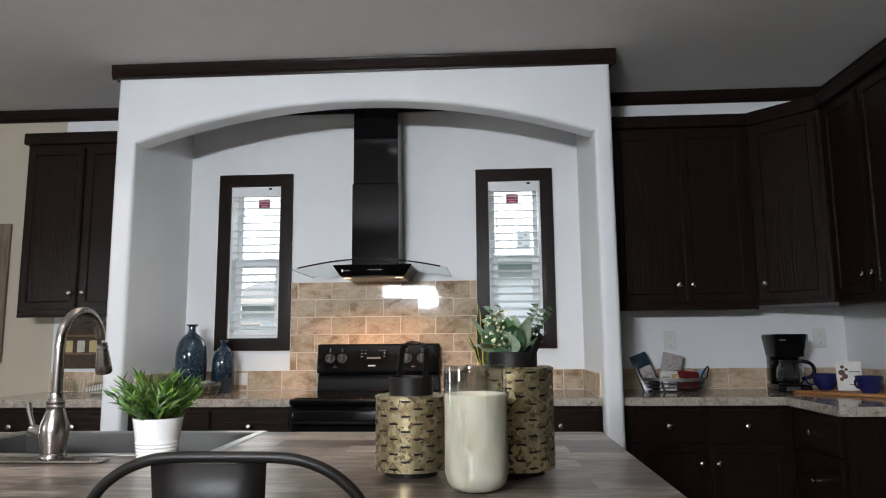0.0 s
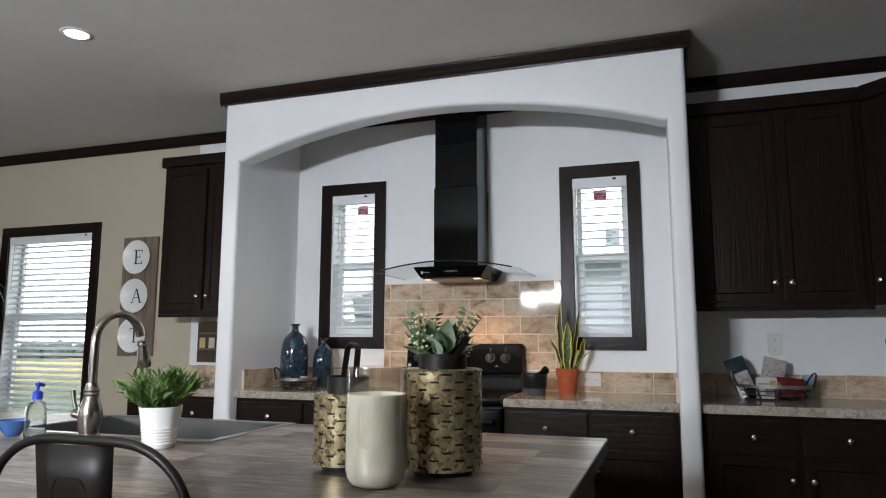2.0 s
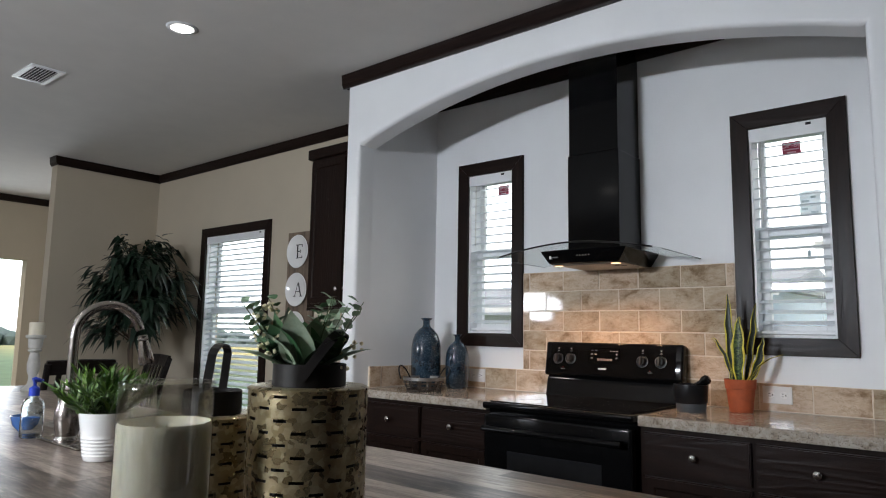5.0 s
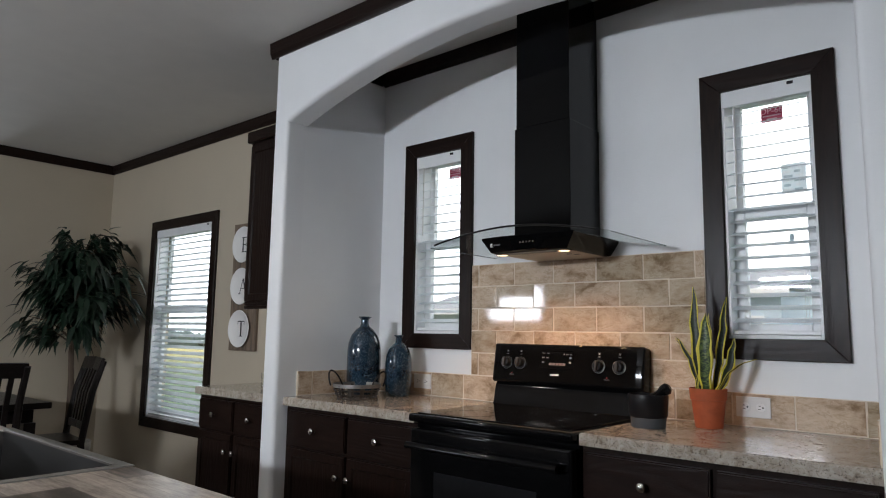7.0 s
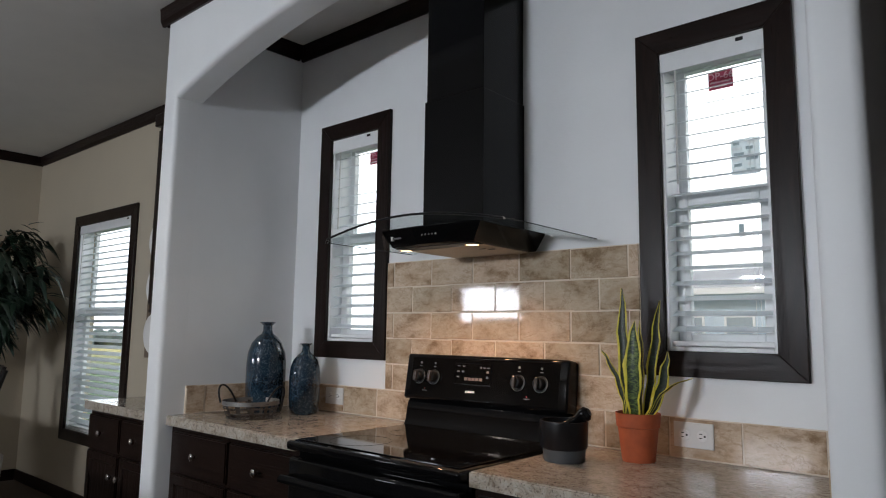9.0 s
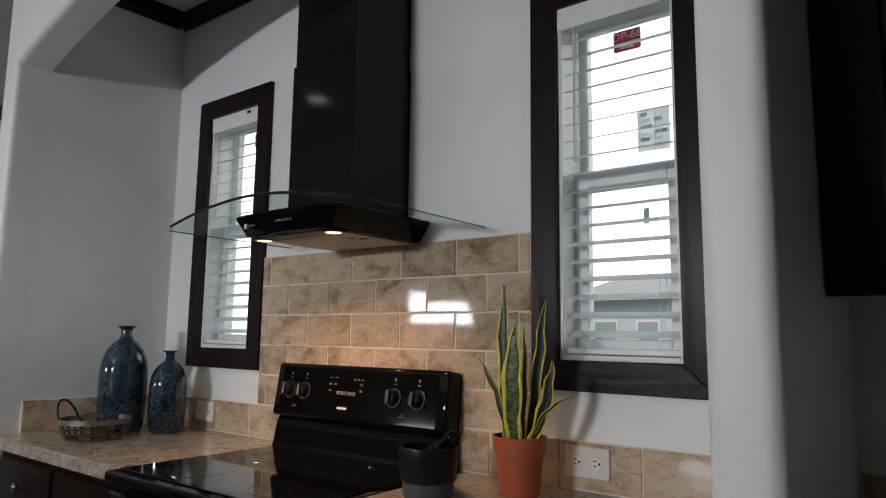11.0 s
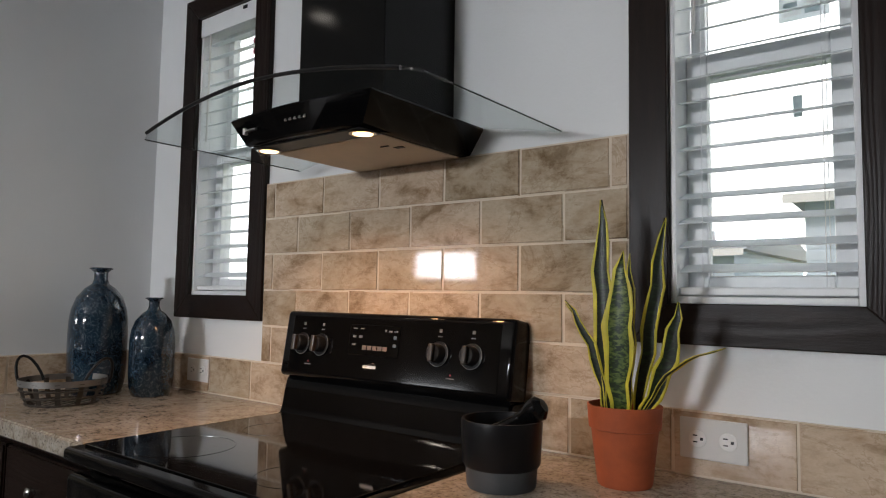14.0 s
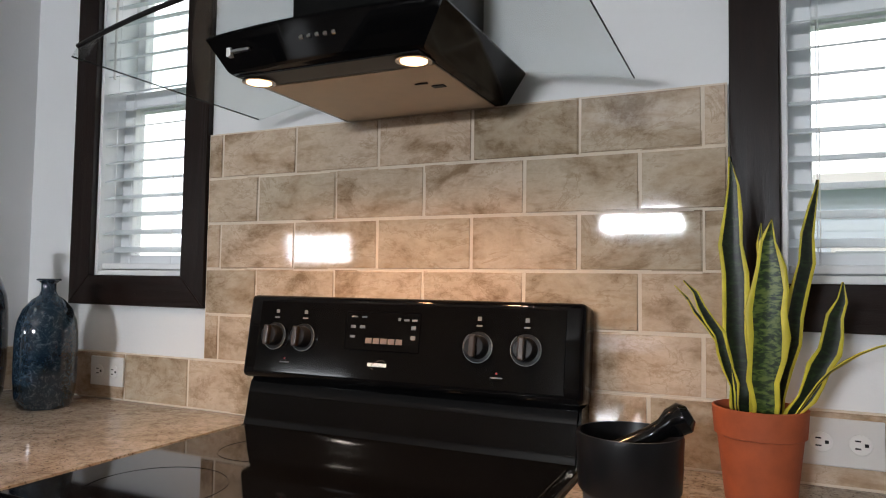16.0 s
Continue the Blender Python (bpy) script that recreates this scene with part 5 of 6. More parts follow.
def vase(x, y, r, h, label):
    root = thing("vase", Matrix.Translation((x, y, 0.9155)), label, "vase", "blue glazed bottle vases")
    body = [(0, 0), (r * 0.78, 0), (r * 0.86, 0.006), (r * 0.95, h * 0.10), (r, h * 0.25), (r, h * 0.48), (r * 0.985, h * 0.58), (r * 0.93, h * 0.67), (r * 0.78, h * 0.765), (r * 0.52, h * 0.838), (r * 0.30, h * 0.872), (r * 0.235, h * 0.91), (r * 0.235, h * 0.965), (r * 0.33, h * 0.985), (r * 0.37, h * 0.995), (r * 0.35, h), (r * 0.22, h * 0.985), (r * 0.19, h * 0.93), (0, h * 0.9)]
    part("body", lathe(body, 48), BLUE, root, "speckled dark blue glass body", True)
    part("lip", lathe([(r * 0.30, h * 0.984), (r * 0.39, h * 0.990), (r * 0.40, h * 0.997), (r * 0.36, h * 1.004), (r * 0.28, h * 1.002)], 40), BLUE, root, "flared glass lip", True)


vase(-1.836, 4.138, 0.090, 0.41, "tall speckled dark blue bottle vase on the counter")
vase(-1.676, 4.238, 0.070, 0.315, "shorter speckled dark blue bottle vase on the counter")


def mortar():
    root = thing("mortar", Matrix.Translation((-0.240, 4.095, 0.9155)), "black stone mortar with a grey foot and black pestle", "mortar")
    part("foot", lathe([(0, 0), (0.060, 0), (0.062, 0.004), (0.064, 0.036), (0, 0.036)], 40), GREY, root, "matt grey foot", True)
    part("bowl", lathe([(0, 0.0365), (0.066, 0.0365), (0.070, 0.042), (0.073, 0.112), (0.072, 0.118), (0.068, 0.118), (0.064, 0.075), (0.045, 0.055), (0, 0.05)], 44), SATIN, root, "smooth black bowl", True)
    p = part("pestle", tube([(-0.040, -0.005, 0.075), (0.0, 0.0, 0.098), (0.03, 0.004, 0.116), (0.045, 0.006, 0.126), (0.057, 0.007, 0.134), (0.072, 0.009, 0.143), (0.080, 0.010, 0.148)], [0.020, 0.015, 0.013, 0.014, 0.021, 0.022, 0.012], 18), BLACK, root, "polished black pestle", True)


mortar()


def wire_basket(m, r, h, label, oval=1.0):
    root = thing("wire_basket", m, label, "basket")
    galv = plain("aged_wire", (0.07, 0.06, 0.052), 0.5, metal=0.8, var=0.3)
    bm = strip([(r * math.cos(2 * math.pi * k / 32) * oval, r * math.sin(2 * math.pi * k / 32), h) for k in range(33)], 0.018, (0, 0, 1), 0.0015)
    part("rim", bm, plain("galvanised_band", (0.22, 0.21, 0.20), 0.45, metal=0.8, var=0.25), root, "galvanised rim band", True)
    for zz, q in ((0.004, 0.82), (h * 0.36, 0.9), (h * 0.68, 0.96)):
        part("ring_wire", tube([(q * r * oval * math.cos(2 * math.pi * k / 32), q * r * math.sin(2 * math.pi * k / 32), zz) for k in range(33)], 0.003, 6), galv, root)
    for k in range(12):
        a = 2 * math.pi * k / 12
        c, s = math.cos(a) * oval, math.sin(a)
        part("rib", strip([(0.80 * r * c, 0.80 * r * s, 0.003), (0.9 * r * c, 0.9 * r * s, h * 0.4), (r * c, r * s, h)], 0.014, (-math.sin(a), math.cos(a), 0), 0.0015), galv, root)
    for k in range(-3, 4):
        part("base_wire", tube([(k * 0.22 * r * oval, -0.78 * r * math.sqrt(max(0.05, 1 - (k * 0.28) ** 2)), 0.003), (k * 0.22 * r * oval, 0.78 * r * math.sqrt(max(0.05, 1 - (k * 0.28) ** 2)), 0.003)], 0.0016, 5), galv, root)
    for sx in (-1, 1):
        part("handle", tube([(sx * (r * oval - 0.012 + 0.030 * math.sin(math.pi * k / 10)) + 0.022 * math.cos(math.pi * k / 10), 0.026 * math.cos(math.pi * k / 10), h - 0.004 + 0.074 * math.sin(math.pi * k / 10)) for k in range(11)], 0.0042, 8), IRON, root, "dark wrapped loop handle", True)
    return root


wire_basket(pose(-1.715, 3.985, 0.9155, 0, 0, 30), 0.118, 0.066, "small round wire basket with loop handles beside the vases")
wire_basket(pose(1.02, 4.20, 0.9155, 0, 0, -5), 0.12, 0.07, "wire basket of coffee bags and a red napkin", 1.45)


def coffee_packs():
    def printed(name, ground, inks, scale):
        """Glossy printed foil: irregular patches of the inks on a ground colour."""
        m, nt, b = graph(name)
        vor = add(nt, "ShaderNodeTexVoronoi", Scale=scale)
        nt.links.new(coords(nt, (1, 1, 1.6)), vor.inputs["Vector"])
        stops = [(0.0, ground), (0.45, ground)] + [(0.5 + 0.5 * k / len(inks), c) for k, c in enumerate(inks)]
        patch = ramp(nt, vor.outputs["Color"], stops)
        nt.links.new(mix(nt, patch, ground, noise_of(nt, coords(nt), 30)), b.inputs["Base Color"])
        b.inputs["Roughness"].default_value = 0.32
        bumped(nt, b, noise_of(nt, coords(nt), 35, 3), 0.5, 0.004)
        return m

    def bag(at, w, h, t, foil, print_foil, label):
        root = thing("coffee_bag", at, label, "coffee bag")
        bm = bmesh.new()
        rows = []
        for i in range(9):
            u = i / 8
            th = t * (1 - 0.9 * u ** 2.2) / 2 + 0.0012
            wave = 0.004 * math.sin(5 * u)
            rows.append([bm.verts.new((x * (1 - 0.05 * math.sin(math.pi * u)), y + wave, h * u)) for x, y in ((-w / 2, -th * 0.6), (-w / 4, -th), (0, -th * 1.2), (w / 4, -th), (w / 2, -th * 0.6), (w / 2, th * 0.6), (0, th * 1.2), (-w / 2, th * 0.6))])
        for a, b in zip(rows, rows[1:]):
            for k in range(8):
                bm.faces.new((a[k], a[(k + 1) % 8], b[(k + 1) % 8], b[k]))
        bm.faces.new(rows[0][::-1])
        bm.faces.new(rows[-1])
        part("pouch", bm, foil, root, smooth=True)
        part("seal", box((-w / 2, -0.0035, h + 0.0005), (w / 2, -0.0005, h + 0.012), 0.0006), foil, root, "crimped top seal")
        part("print_panel", box((-w * 0.34, -t * 0.60 - 0.003, h * 0.22), (w * 0.36, -t * 0.60 - 0.0008, h * 0.66), 0.001), print_foil, root, "printed panel")
    teal = plain("dark_teal_foil", (0.012, 0.030, 0.045), 0.3, var=0.3, scale=30, bump=0.3, bscale=40)
    pale = printed("pale_printed_foil", (0.40, 0.38, 0.37), [(0.07, 0.05, 0.05), (0.34, 0.14, 0.09), (0.52, 0.50, 0.48)], 120)
    bag(Matrix.Translation((0.905, 4.235, 0.925)) @ pose(0, 0, 0, -10, -20, 8), 0.105, 0.205, 0.05, teal, printed("teal_bag_print", (0.45, 0.44, 0.43), [(0.04, 0.05, 0.07), (0.25, 0.10, 0.07)], 45), "dark teal coffee bag leaning in the basket")
    bag(Matrix.Translation((0.99, 4.235, 0.925)) @ pose(0, 0, 0, -12, 14, -4), 0.115, 0.200, 0.045, pale, pale, "pale printed coffee bag in the basket")
    card = thing("card_box", pose(0.975, 4.135, 0.924, -4, 0, 4), "small white printed carton in the basket", "box")
    part("carton", box((-0.050, -0.012, 0), (0.050, 0.012, 0.108), 0.002), plain("carton_white", (0.62, 0.60, 0.55), 0.55, var=0.06), card)
    for x0, x1, z0, z1, c in ((-0.040, 0.010, 0.070, 0.078, (0.30, 0.22, 0.12)), (-0.010, 0.040, 0.020, 0.050, (0.20, 0.20, 0.22)), (0.014, 0.044, 0.060, 0.092, (0.45, 0.30, 0.12))):
        part("line_print", box((x0, -0.0135, z0), (x1, -0.0125, z1)), plain("carton_print", c, 0.6, var=0.4, scale=60), card)
    pack = thing("tea_packet", pose(1.088, 4.165, 0.930, -24, 5, 6), "dark red paper packet with a tan corner in the basket", "packet")
    part("wrapper", box((-0.072, -0.016, 0), (0.072, 0.016, 0.105), 0.006, seg=3), plain("dark_red_paper", (0.14, 0.012, 0.014), 0.45, var=0.25, bump=0.3, bscale=60), pack, smooth=True)
    part("corner_print", extrude_xz([(-0.071, 0.030), (-0.028, 0.030), (-0.071, 0.100)], -0.0185, -0.0165), plain("tan_paper", (0.50, 0.30, 0.12), 0.55, var=0.15), pack, "tan printed corner")
    blue = thing("sweetener_packet", pose(1.170, 4.215, 0.930, -20, 12, -8), "small pale blue paper packet in the basket", "packet")
    part("sleeve", box((-0.022, -0.003, 0), (0.022, 0.003, 0.115), 0.002), plain("pale_blue_paper", (0.22, 0.36, 0.52), 0.5, var=0.2), blue, smooth=True)


coffee_packs()


def coffee_maker():
    root = thing("coffee_maker", pose(1.645, 4.150, 0.9155, 0, 0, -6), "black drip coffee maker with a glass carafe", "coffee maker")
    part("base", box((-0.088, -0.125, 0), (0.088, 0.115, 0.044), 0.014, seg=3), BLACK, root, smooth=True)
    part("control_strip", box((-0.052, -0.1275, 0.010), (0.022, -0.1245, 0.034), 0.001), STEEL, root, "silver control strip")
    part("hot_plate", lathe([(0, 0.0445), (0.062, 0.0445), (0.065, 0.047), (0, 0.047)], 36, centre=(0, -0.045, 0)), SATIN, root, smooth=True)
    part("column", box((-0.080, 0.025, 0.0445), (0.080, 0.115, 0.205), 0.012, seg=3), BLACK, root, smooth=True)
    bm = bmesh.new()                        # head widens upwards
    rows = []
    for z, w, f in ((0.195, 0.078, -0.088), (0.235, 0.084, -0.100), (0.305, 0.096, -0.112), (0.318, 0.095, -0.110), (0.322, 0.088, -0.104)):
        rows.append([bm.verts.new((x, y, z)) for x, y in ((-w, f + 0.03), (-w * 0.8, f + 0.006), (0, f), (w * 0.8, f + 0.006), (w, f + 0.03), (w, 0.115), (-w, 0.115))])
    for a, b in zip(rows, rows[1:]):
        for k in range(7):
            bm.faces.new((a[k], a[(k + 1) % 7], b[(k + 1) % 7], b[k]))
    bm.faces.new(rows[0][::-1])
    bm.faces.new(rows[-1])
    head = part("head", bm, BLACK, root, "flared water tank and filter head", True)
    part("badge", box((-0.064, -0.1175, 0.285), (-0.034, -0.108, 0.292)), PRINT_DIM, head, "small pale maker's badge")
    c = part("carafe", lathe([(0, 0.048), (0.054, 0.048), (0.069, 0.062), (0.075, 0.095), (0.068, 0.135), (0.052, 0.162), (0.050, 0.176), (0.047, 0.176), (0.049, 0.162), (0.065, 0.133), (0.072, 0.095), (0.066, 0.064), (0.052, 0.051), (0, 0.051)], 36, centre=(0, -0.045, 0)), GLASS, root, "empty clear glass carafe", True)
    part("band", lathe([(0.0535, 0.158), (0.0545, 0.160), (0.0545, 0.174), (0.0520, 0.176)], 36, centre=(0, -0.045, 0)), SATIN, c, "black collar", True)
    loop = [(0.052 + 0.062 * math.sin(math.pi * k / 10), -0.060 - 0.022 * math.sin(math.pi * k / 10), 0.172 - 0.098 * k / 10 + 0.012 * math.sin(math.pi * k / 5)) for k in range(11)]
    part("handle", tube(loop, 0.0105, 10), BLACK, c, "black loop handle", True)
    part("lid", lathe([(0, 0.189), (0.040, 0.187), (0.048, 0.1775), (0, 0.1775)], 28, centre=(0, -0.045, 0)), BLACK, c, smooth=True)


coffee_maker()


def cups_and_board():
    cblue = plain("cobalt_glaze", (0.008, 0.014, 0.085), 0.1, coat=0.5, bump=0.0)
    board = thing("cutting_board", pose(1.86, 3.93, 0.9155, 0, 0, -52), "orange-brown wooden cutting board under the cups", "cutting board")
    part("slab", box((-0.24, -0.13, 0), (0.24, 0.13, 0.016), 0.005), plain("board_wood", (0.36, 0.15, 0.05), 0.5, var=0.25, scale=8, stretch=(1, 9, 9)), board, smooth=True)
    for x, y, turn in ((1.80, 4.05, 170), (1.90, 3.80, 200)):
        cup = thing("mug", pose(x, y, 0.932, 0, 0, turn), "wide cobalt blue mug on the board", "mug", "blue mugs")
        part("cup", lathe([(0, 0), (0.036, 0), (0.039, 0.006), (0.057, 0.032), (0.066, 0.084), (0.0645, 0.086), (0.063, 0.084), (0.054, 0.034), (0.034, 0.010), (0, 0.009)], 36), cblue, cup, smooth=True)
        part("handle", tube([(0.062, 0, 0.068), (0.082, 0, 0.073), (0.096, 0, 0.062), (0.096, 0, 0.044), (0.080, 0, 0.028), (0.054, 0, 0.026)], 0.0055, 10), cblue, cup, smooth=True)
    sign = thing("card", pose(1.885, 3.96, 0.932, -8, 0, -22), "white card with brown spots standing on the board", "card")
    part("sheet", box((-0.06, -0.003, 0), (0.06, 0.003, 0.155), 0.001), plain("card_white", (0.72, 0.70, 0.66), 0.6), sign)
    cocoa = plain("cocoa_print", (0.10, 0.04, 0.02), 0.6)
    for x, z, r in ((-0.03, 0.125, 0.010), (-0.012, 0.112, 0.008), (-0.034, 0.095, 0.016), (-0.02, 0.075, 0.014), (-0.036, 0.060, 0.010)):
        part("spot", lathe([(0, 0), (r, 0), (r, 0.0006), (0, 0.0006)], 16), cocoa, sign).matrix_local = pose(x, -0.0031, z, 90)
    part("line_print", box((-0.005, -0.0038, 0.098), (0.05, -0.0031, 0.103)), PRINT_DIM, sign)
    part("line_print", box((0.0, -0.0038, 0.03), (0.05, -0.0031, 0.035)), PRINT_DIM, sign)


cups_and_board()


def left_counter():
    prof = [(0, 0), (0.030, 0), (0.034, 0.092), (0.0325, 0.092), (0.029, 0.006), (0, 0.006)]
    for x, y in ((-2.62, 4.10), (-2.52, 4.14), (-2.43, 3.95)):
        g = thing("drinking_glass", Matrix.Translation((x, y, 0.9155)), "clear glass tumbler on the counter", "glass", "tumblers")
        part("tumbler", lathe(prof, 32), GLASS, g, smooth=True)
    pl = thing("plate", Matrix.Translation((-2.36, 4.12, 0.9155)), "white plate under a striped napkin", "plate")
    part("dish", lathe([(0, 0), (0.05, 0), (0.06, 0.004), (0.095, 0.014), (0.096, 0.016), (0.06, 0.008), (0, 0.006)], 40), CERAMIC, pl, smooth=True)
    m, nt, b = graph("striped_linen")
    w = add(nt, "ShaderNodeTexWave", Scale=22)
    nt.links.new(coords(nt), w.inputs["Vector"])
    nt.links.new(ramp(nt, w.outputs["Fac"], [(0.45, (0.62, 0.58, 0.50)), (0.6, (0.28, 0.27, 0.27))]), b.inputs["Base Color"])
    b.inputs["Roughness"].default_value = 0.9
    nk = thing("napkin", pose(-2.36, 4.12, 0.930, 0, 0, 25), "rolled grey-striped linen napkin on the plate", "napkin")
    part("roll", tube([(-0.09, 0, 0.012), (-0.03, 0.004, 0.026), (0.03, -0.003, 0.034), (0.09, 0.0, 0.05)], [0.018, 0.022, 0.024, 0.03], 14, flat=0.7), m, nk, smooth=True)


left_counter()

# ---- things on the walls ----


def eat_sign():
    root = thing("wall_sign", Matrix.Translation((-3.375, BACK, 1.10)), "weathered board sign with three white plates reading EAT", "sign")
    old = plain("weathered_board", (0.17, 0.125, 0.09), 0.8, var=0.4, scale=7, bump=0.5, bscale=60, stretch=(6, 6, 0.7), shift=(4, 5, 6))
    for k in range(3):
        part("board", box((-0.165 + 0.11 * k, -0.022, 0), (-0.057 + 0.11 * k, -0.002, 0.915), 0.002), old, root)
    ink = plain("black_ink", (0.015, 0.015, 0.015), 0.5, bump=0.0)
    for word, z in (("E", 0.758), ("A", 0.457), ("T", 0.155)):
        p = part("plate", lathe([(0, 0.004), (0.09, 0.006), (0.105, 0.014), (0.128, 0.020), (0.132, 0.017), (0.105, 0.006), (0.09, 0), (0, 0)], 44), CERAMIC, root, "white enamel plate", True)
        p.matrix_local = pose(-0.022, -0.0235, z, 90)
        bm = bmesh.new()

        def bar(x0, y0, x1, y1, lean=0.0):
            vs = [bm.verts.new((x, y, zz)) for zz in (0.0072, 0.0082) for x, y in ((x0 - lean, y0), (x1 - lean, y0), (x1 + lean, y1), (x0 + lean, y1))]
            for f in ((0, 1, 2, 3), (7, 6, 5, 4), (0, 4, 5, 1), (1, 5, 6, 2), (2, 6, 7, 3), (3, 7, 4, 0)):
                bm.faces.new([vs[i] for i in f])
        if word == "E":
            bar(-0.032, -0.055, -0.018, 0.055), bar(-0.043, -0.055, 0.034, -0.049), bar(-0.043, 0.049, 0.034, 0.055), bar(-0.018, -0.003, 0.015, 0.003)
            bar(0.028, -0.055, 0.034, -0.034), bar(0.028, 0.034, 0.034, 0.055), bar(0.011, -0.012, 0.015, 0.012)
        elif word == "A":
            bar(0.012, -0.055, 0.026, 0.055, -0.019), bar(-0.024, -0.055, -0.018, 0.055, 0.019), bar(-0.024, -0.018, 0.024, -0.013)
            bar(-0.055, -0.055, -0.028, -0.050), bar(0.022, -0.055, 0.056, -0.050)
        else:
            bar(-0.007, -0.055, 0.007, 0.055), bar(-0.042, 0.049, 0.042, 0.055), bar(-0.042, 0.030, -0.037, 0.055), bar(0.037, 0.030, 0.042, 0.055), bar(-0.020, -0.055, 0.020, -0.050)
        for v in bm.verts:
            v.co.x += 0.018
        part("letter", bm, ink, p, "black letter " + word)


eat_sign()


def jar_picture():
    root = thing("picture", Matrix.Translation((-2.80, BACK, 1.06)), "dark rustic print of jars on shelves, on the wall", "picture")
    part("panel", box((0, -0.02, 0), (0.42, -0.002, 0.295), 0.002), plain("picture_brown", (0.05, 0.028, 0.014), 0.6, var=0.4), root)
    for z in (0.10, 0.215):
        part("shelf_print", box((0.008, -0.0222, z - 0.012), (0.412, -0.0202, z)), plain("shelf_tan", (0.16, 0.09, 0.04), 0.6), root)
    for k in range(5):
        part("jar_print", box((0.02 + 0.08 * k, -0.0215, 0.103), (0.07 + 0.08 * k, -0.0203, 0.178), 0.0005), plain("jar_cream", (0.50, 0.40, 0.18) if k % 2 == 0 else (0.52, 0.49, 0.40), 0.5), root)


jar_picture()


def outlet(m, wide, label):
    root = thing("outlet", m, label, "outlet", "wall outlets")
    w, h = (0.122, 0.076) if wide else (0.076, 0.118)
    part("cover", box((-w / 2, -0.006, -h / 2), (w / 2, 0, h / 2), 0.002), PLATE, root)
    for s in (-1, 1):
        x, z = (s * 0.0275, 0) if wide else (0, s * 0.0275)
        f = part("socket", lathe([(0, 0), (0.0165, 0), (0.0165, 0.0012), (0.0155, 0.0018), (0, 0.0018)], 24), CERAMIC, root)
        f.matrix_local = pose(x, -0.006, z, 90)
        for dx, dz, a, b in ((-0.006, 0.004, 0.0024, 0.0085), (0.006, 0.004, 0.0024, 0.0085), (0, -0.008, 0.0055, 0.0055)):
            if wide:
                dx, dz, a, b = -dz, dx, b, a
            part("slot", box((x + dx - a / 2, -0.0084, z + dz - b / 2), (x + dx + a / 2, -0.0079, z + dz + b / 2)), SATIN, f.parent)


outlet(Matrix.Translation((0.044, 4.3855, 0.989)), True, "white double outlet on the tile row")
outlet(Matrix.Translation((-1.635, 4.3855, 0.989)), True, "white double outlet on the tile row")
outlet(Matrix.Translation((1.063, 4.3995, 1.205)), False, "white double outlet on the wall")
outlet(Matrix.Translation((1.955, 4.3995, 1.215)), False, "white double outlet on the wall")


def film_sheet(name, c, c2, share):
    """Thin printed sheet on glass that lets some of the daylight through."""
    m, nt, b = graph(name)
    v = coords(nt)
    col = ramp(nt, noise_of(nt, v, 60, 4), [(0.35, c), (0.65, c2)])
    tr, ms = nt.nodes.new("ShaderNodeBsdfTranslucent"), nt.nodes.new("ShaderNodeMixShader")
    nt.links.new(col, b.inputs["Base Color"])
    nt.links.new(col, tr.inputs["Color"])
    ms.inputs[0].default_value = share
    nt.links.new(b.outputs[0], ms.inputs[1])
    nt.links.new(tr.outputs[0], ms.inputs[2])
    nt.links.new(ms.outputs[0], nt.nodes["Material Output"].inputs[0])
    return m


def stickers():
    maroon = film_sheet("maroon_film", (0.40, 0.13, 0.19), (0.46, 0.17, 0.23), 0.8)
    white = film_sheet("white_film", (0.85, 0.85, 0.86), (0.9, 0.9, 0.9), 0.75)
    paper = film_sheet("pale_label_film", (0.80, 0.84, 0.86), (0.88, 0.90, 0.92), 0.85)
    ink = film_sheet("grey_ink_film", (0.48, 0.54, 0.57), (0.58, 0.63, 0.66), 0.8)
    for x in (0.121, -1.54):
        st = thing("window_sticker", Matrix.Translation((x, 4.5175, 2.112)), "maroon rating sticker with white figures on the window pane", "sticker")
        part("backing", box((-0.040, -0.001, 0.0), (0.040, 0, 0.062)), maroon, st)
        cu = bpy.data.curves.new("rating", "FONT")
        cu.body, cu.size, cu.align_x, cu.offset = "DP-66", 0.033, "CENTER", 0.0006
        cu.materials.append(white)
        tx = new("rating", cu)
        tx.parent = st
        tx.matrix_local = pose(0, -0.0022, 0.034, 90, 0, 0)
        part("line_print", box((-0.034, -0.0018, 0.022), (0.034, -0.0011, 0.028)), white, st)
        part("line_print", box((-0.020, -0.0018, 0.008), (0.020, -0.0011, 0.014)), white, st)
    st = thing("window_sticker", Matrix.Translation((0.19, 4.5175, 1.81)), "pale paper label on the window pane", "sticker")
    part("sheet", box((-0.045, -0.001, 0), (0.045, 0, 0.12)), paper, st)
    for k in range(6):
        for c in (0, 1):
            x0 = -0.040 + 0.042 * c
            part("line_print", box((x0 + 0.004 * (k % 2), -0.0018, 0.010 + 0.018 * k), (x0 + 0.036 - 0.007 * ((k + c) % 3), -0.0011, 0.020 + 0.018 * k)), ink if (k + c) % 2 else white, st)
    tag = thing("hang_tag", Matrix.Translation((0.185, 4.462, 1.60)), "small pale tag hanging in the window", "tag")
    part("card", box((-0.008, -0.0006, 0), (0.008, 0.0006, 0.042), 0.0004), ink, tag)
    part("thread", tube([(0, 0, 0.042), (0.001, 0, 0.075)], 0.0006, 5), ink, tag)


stickers()

# ---- dining corner ----


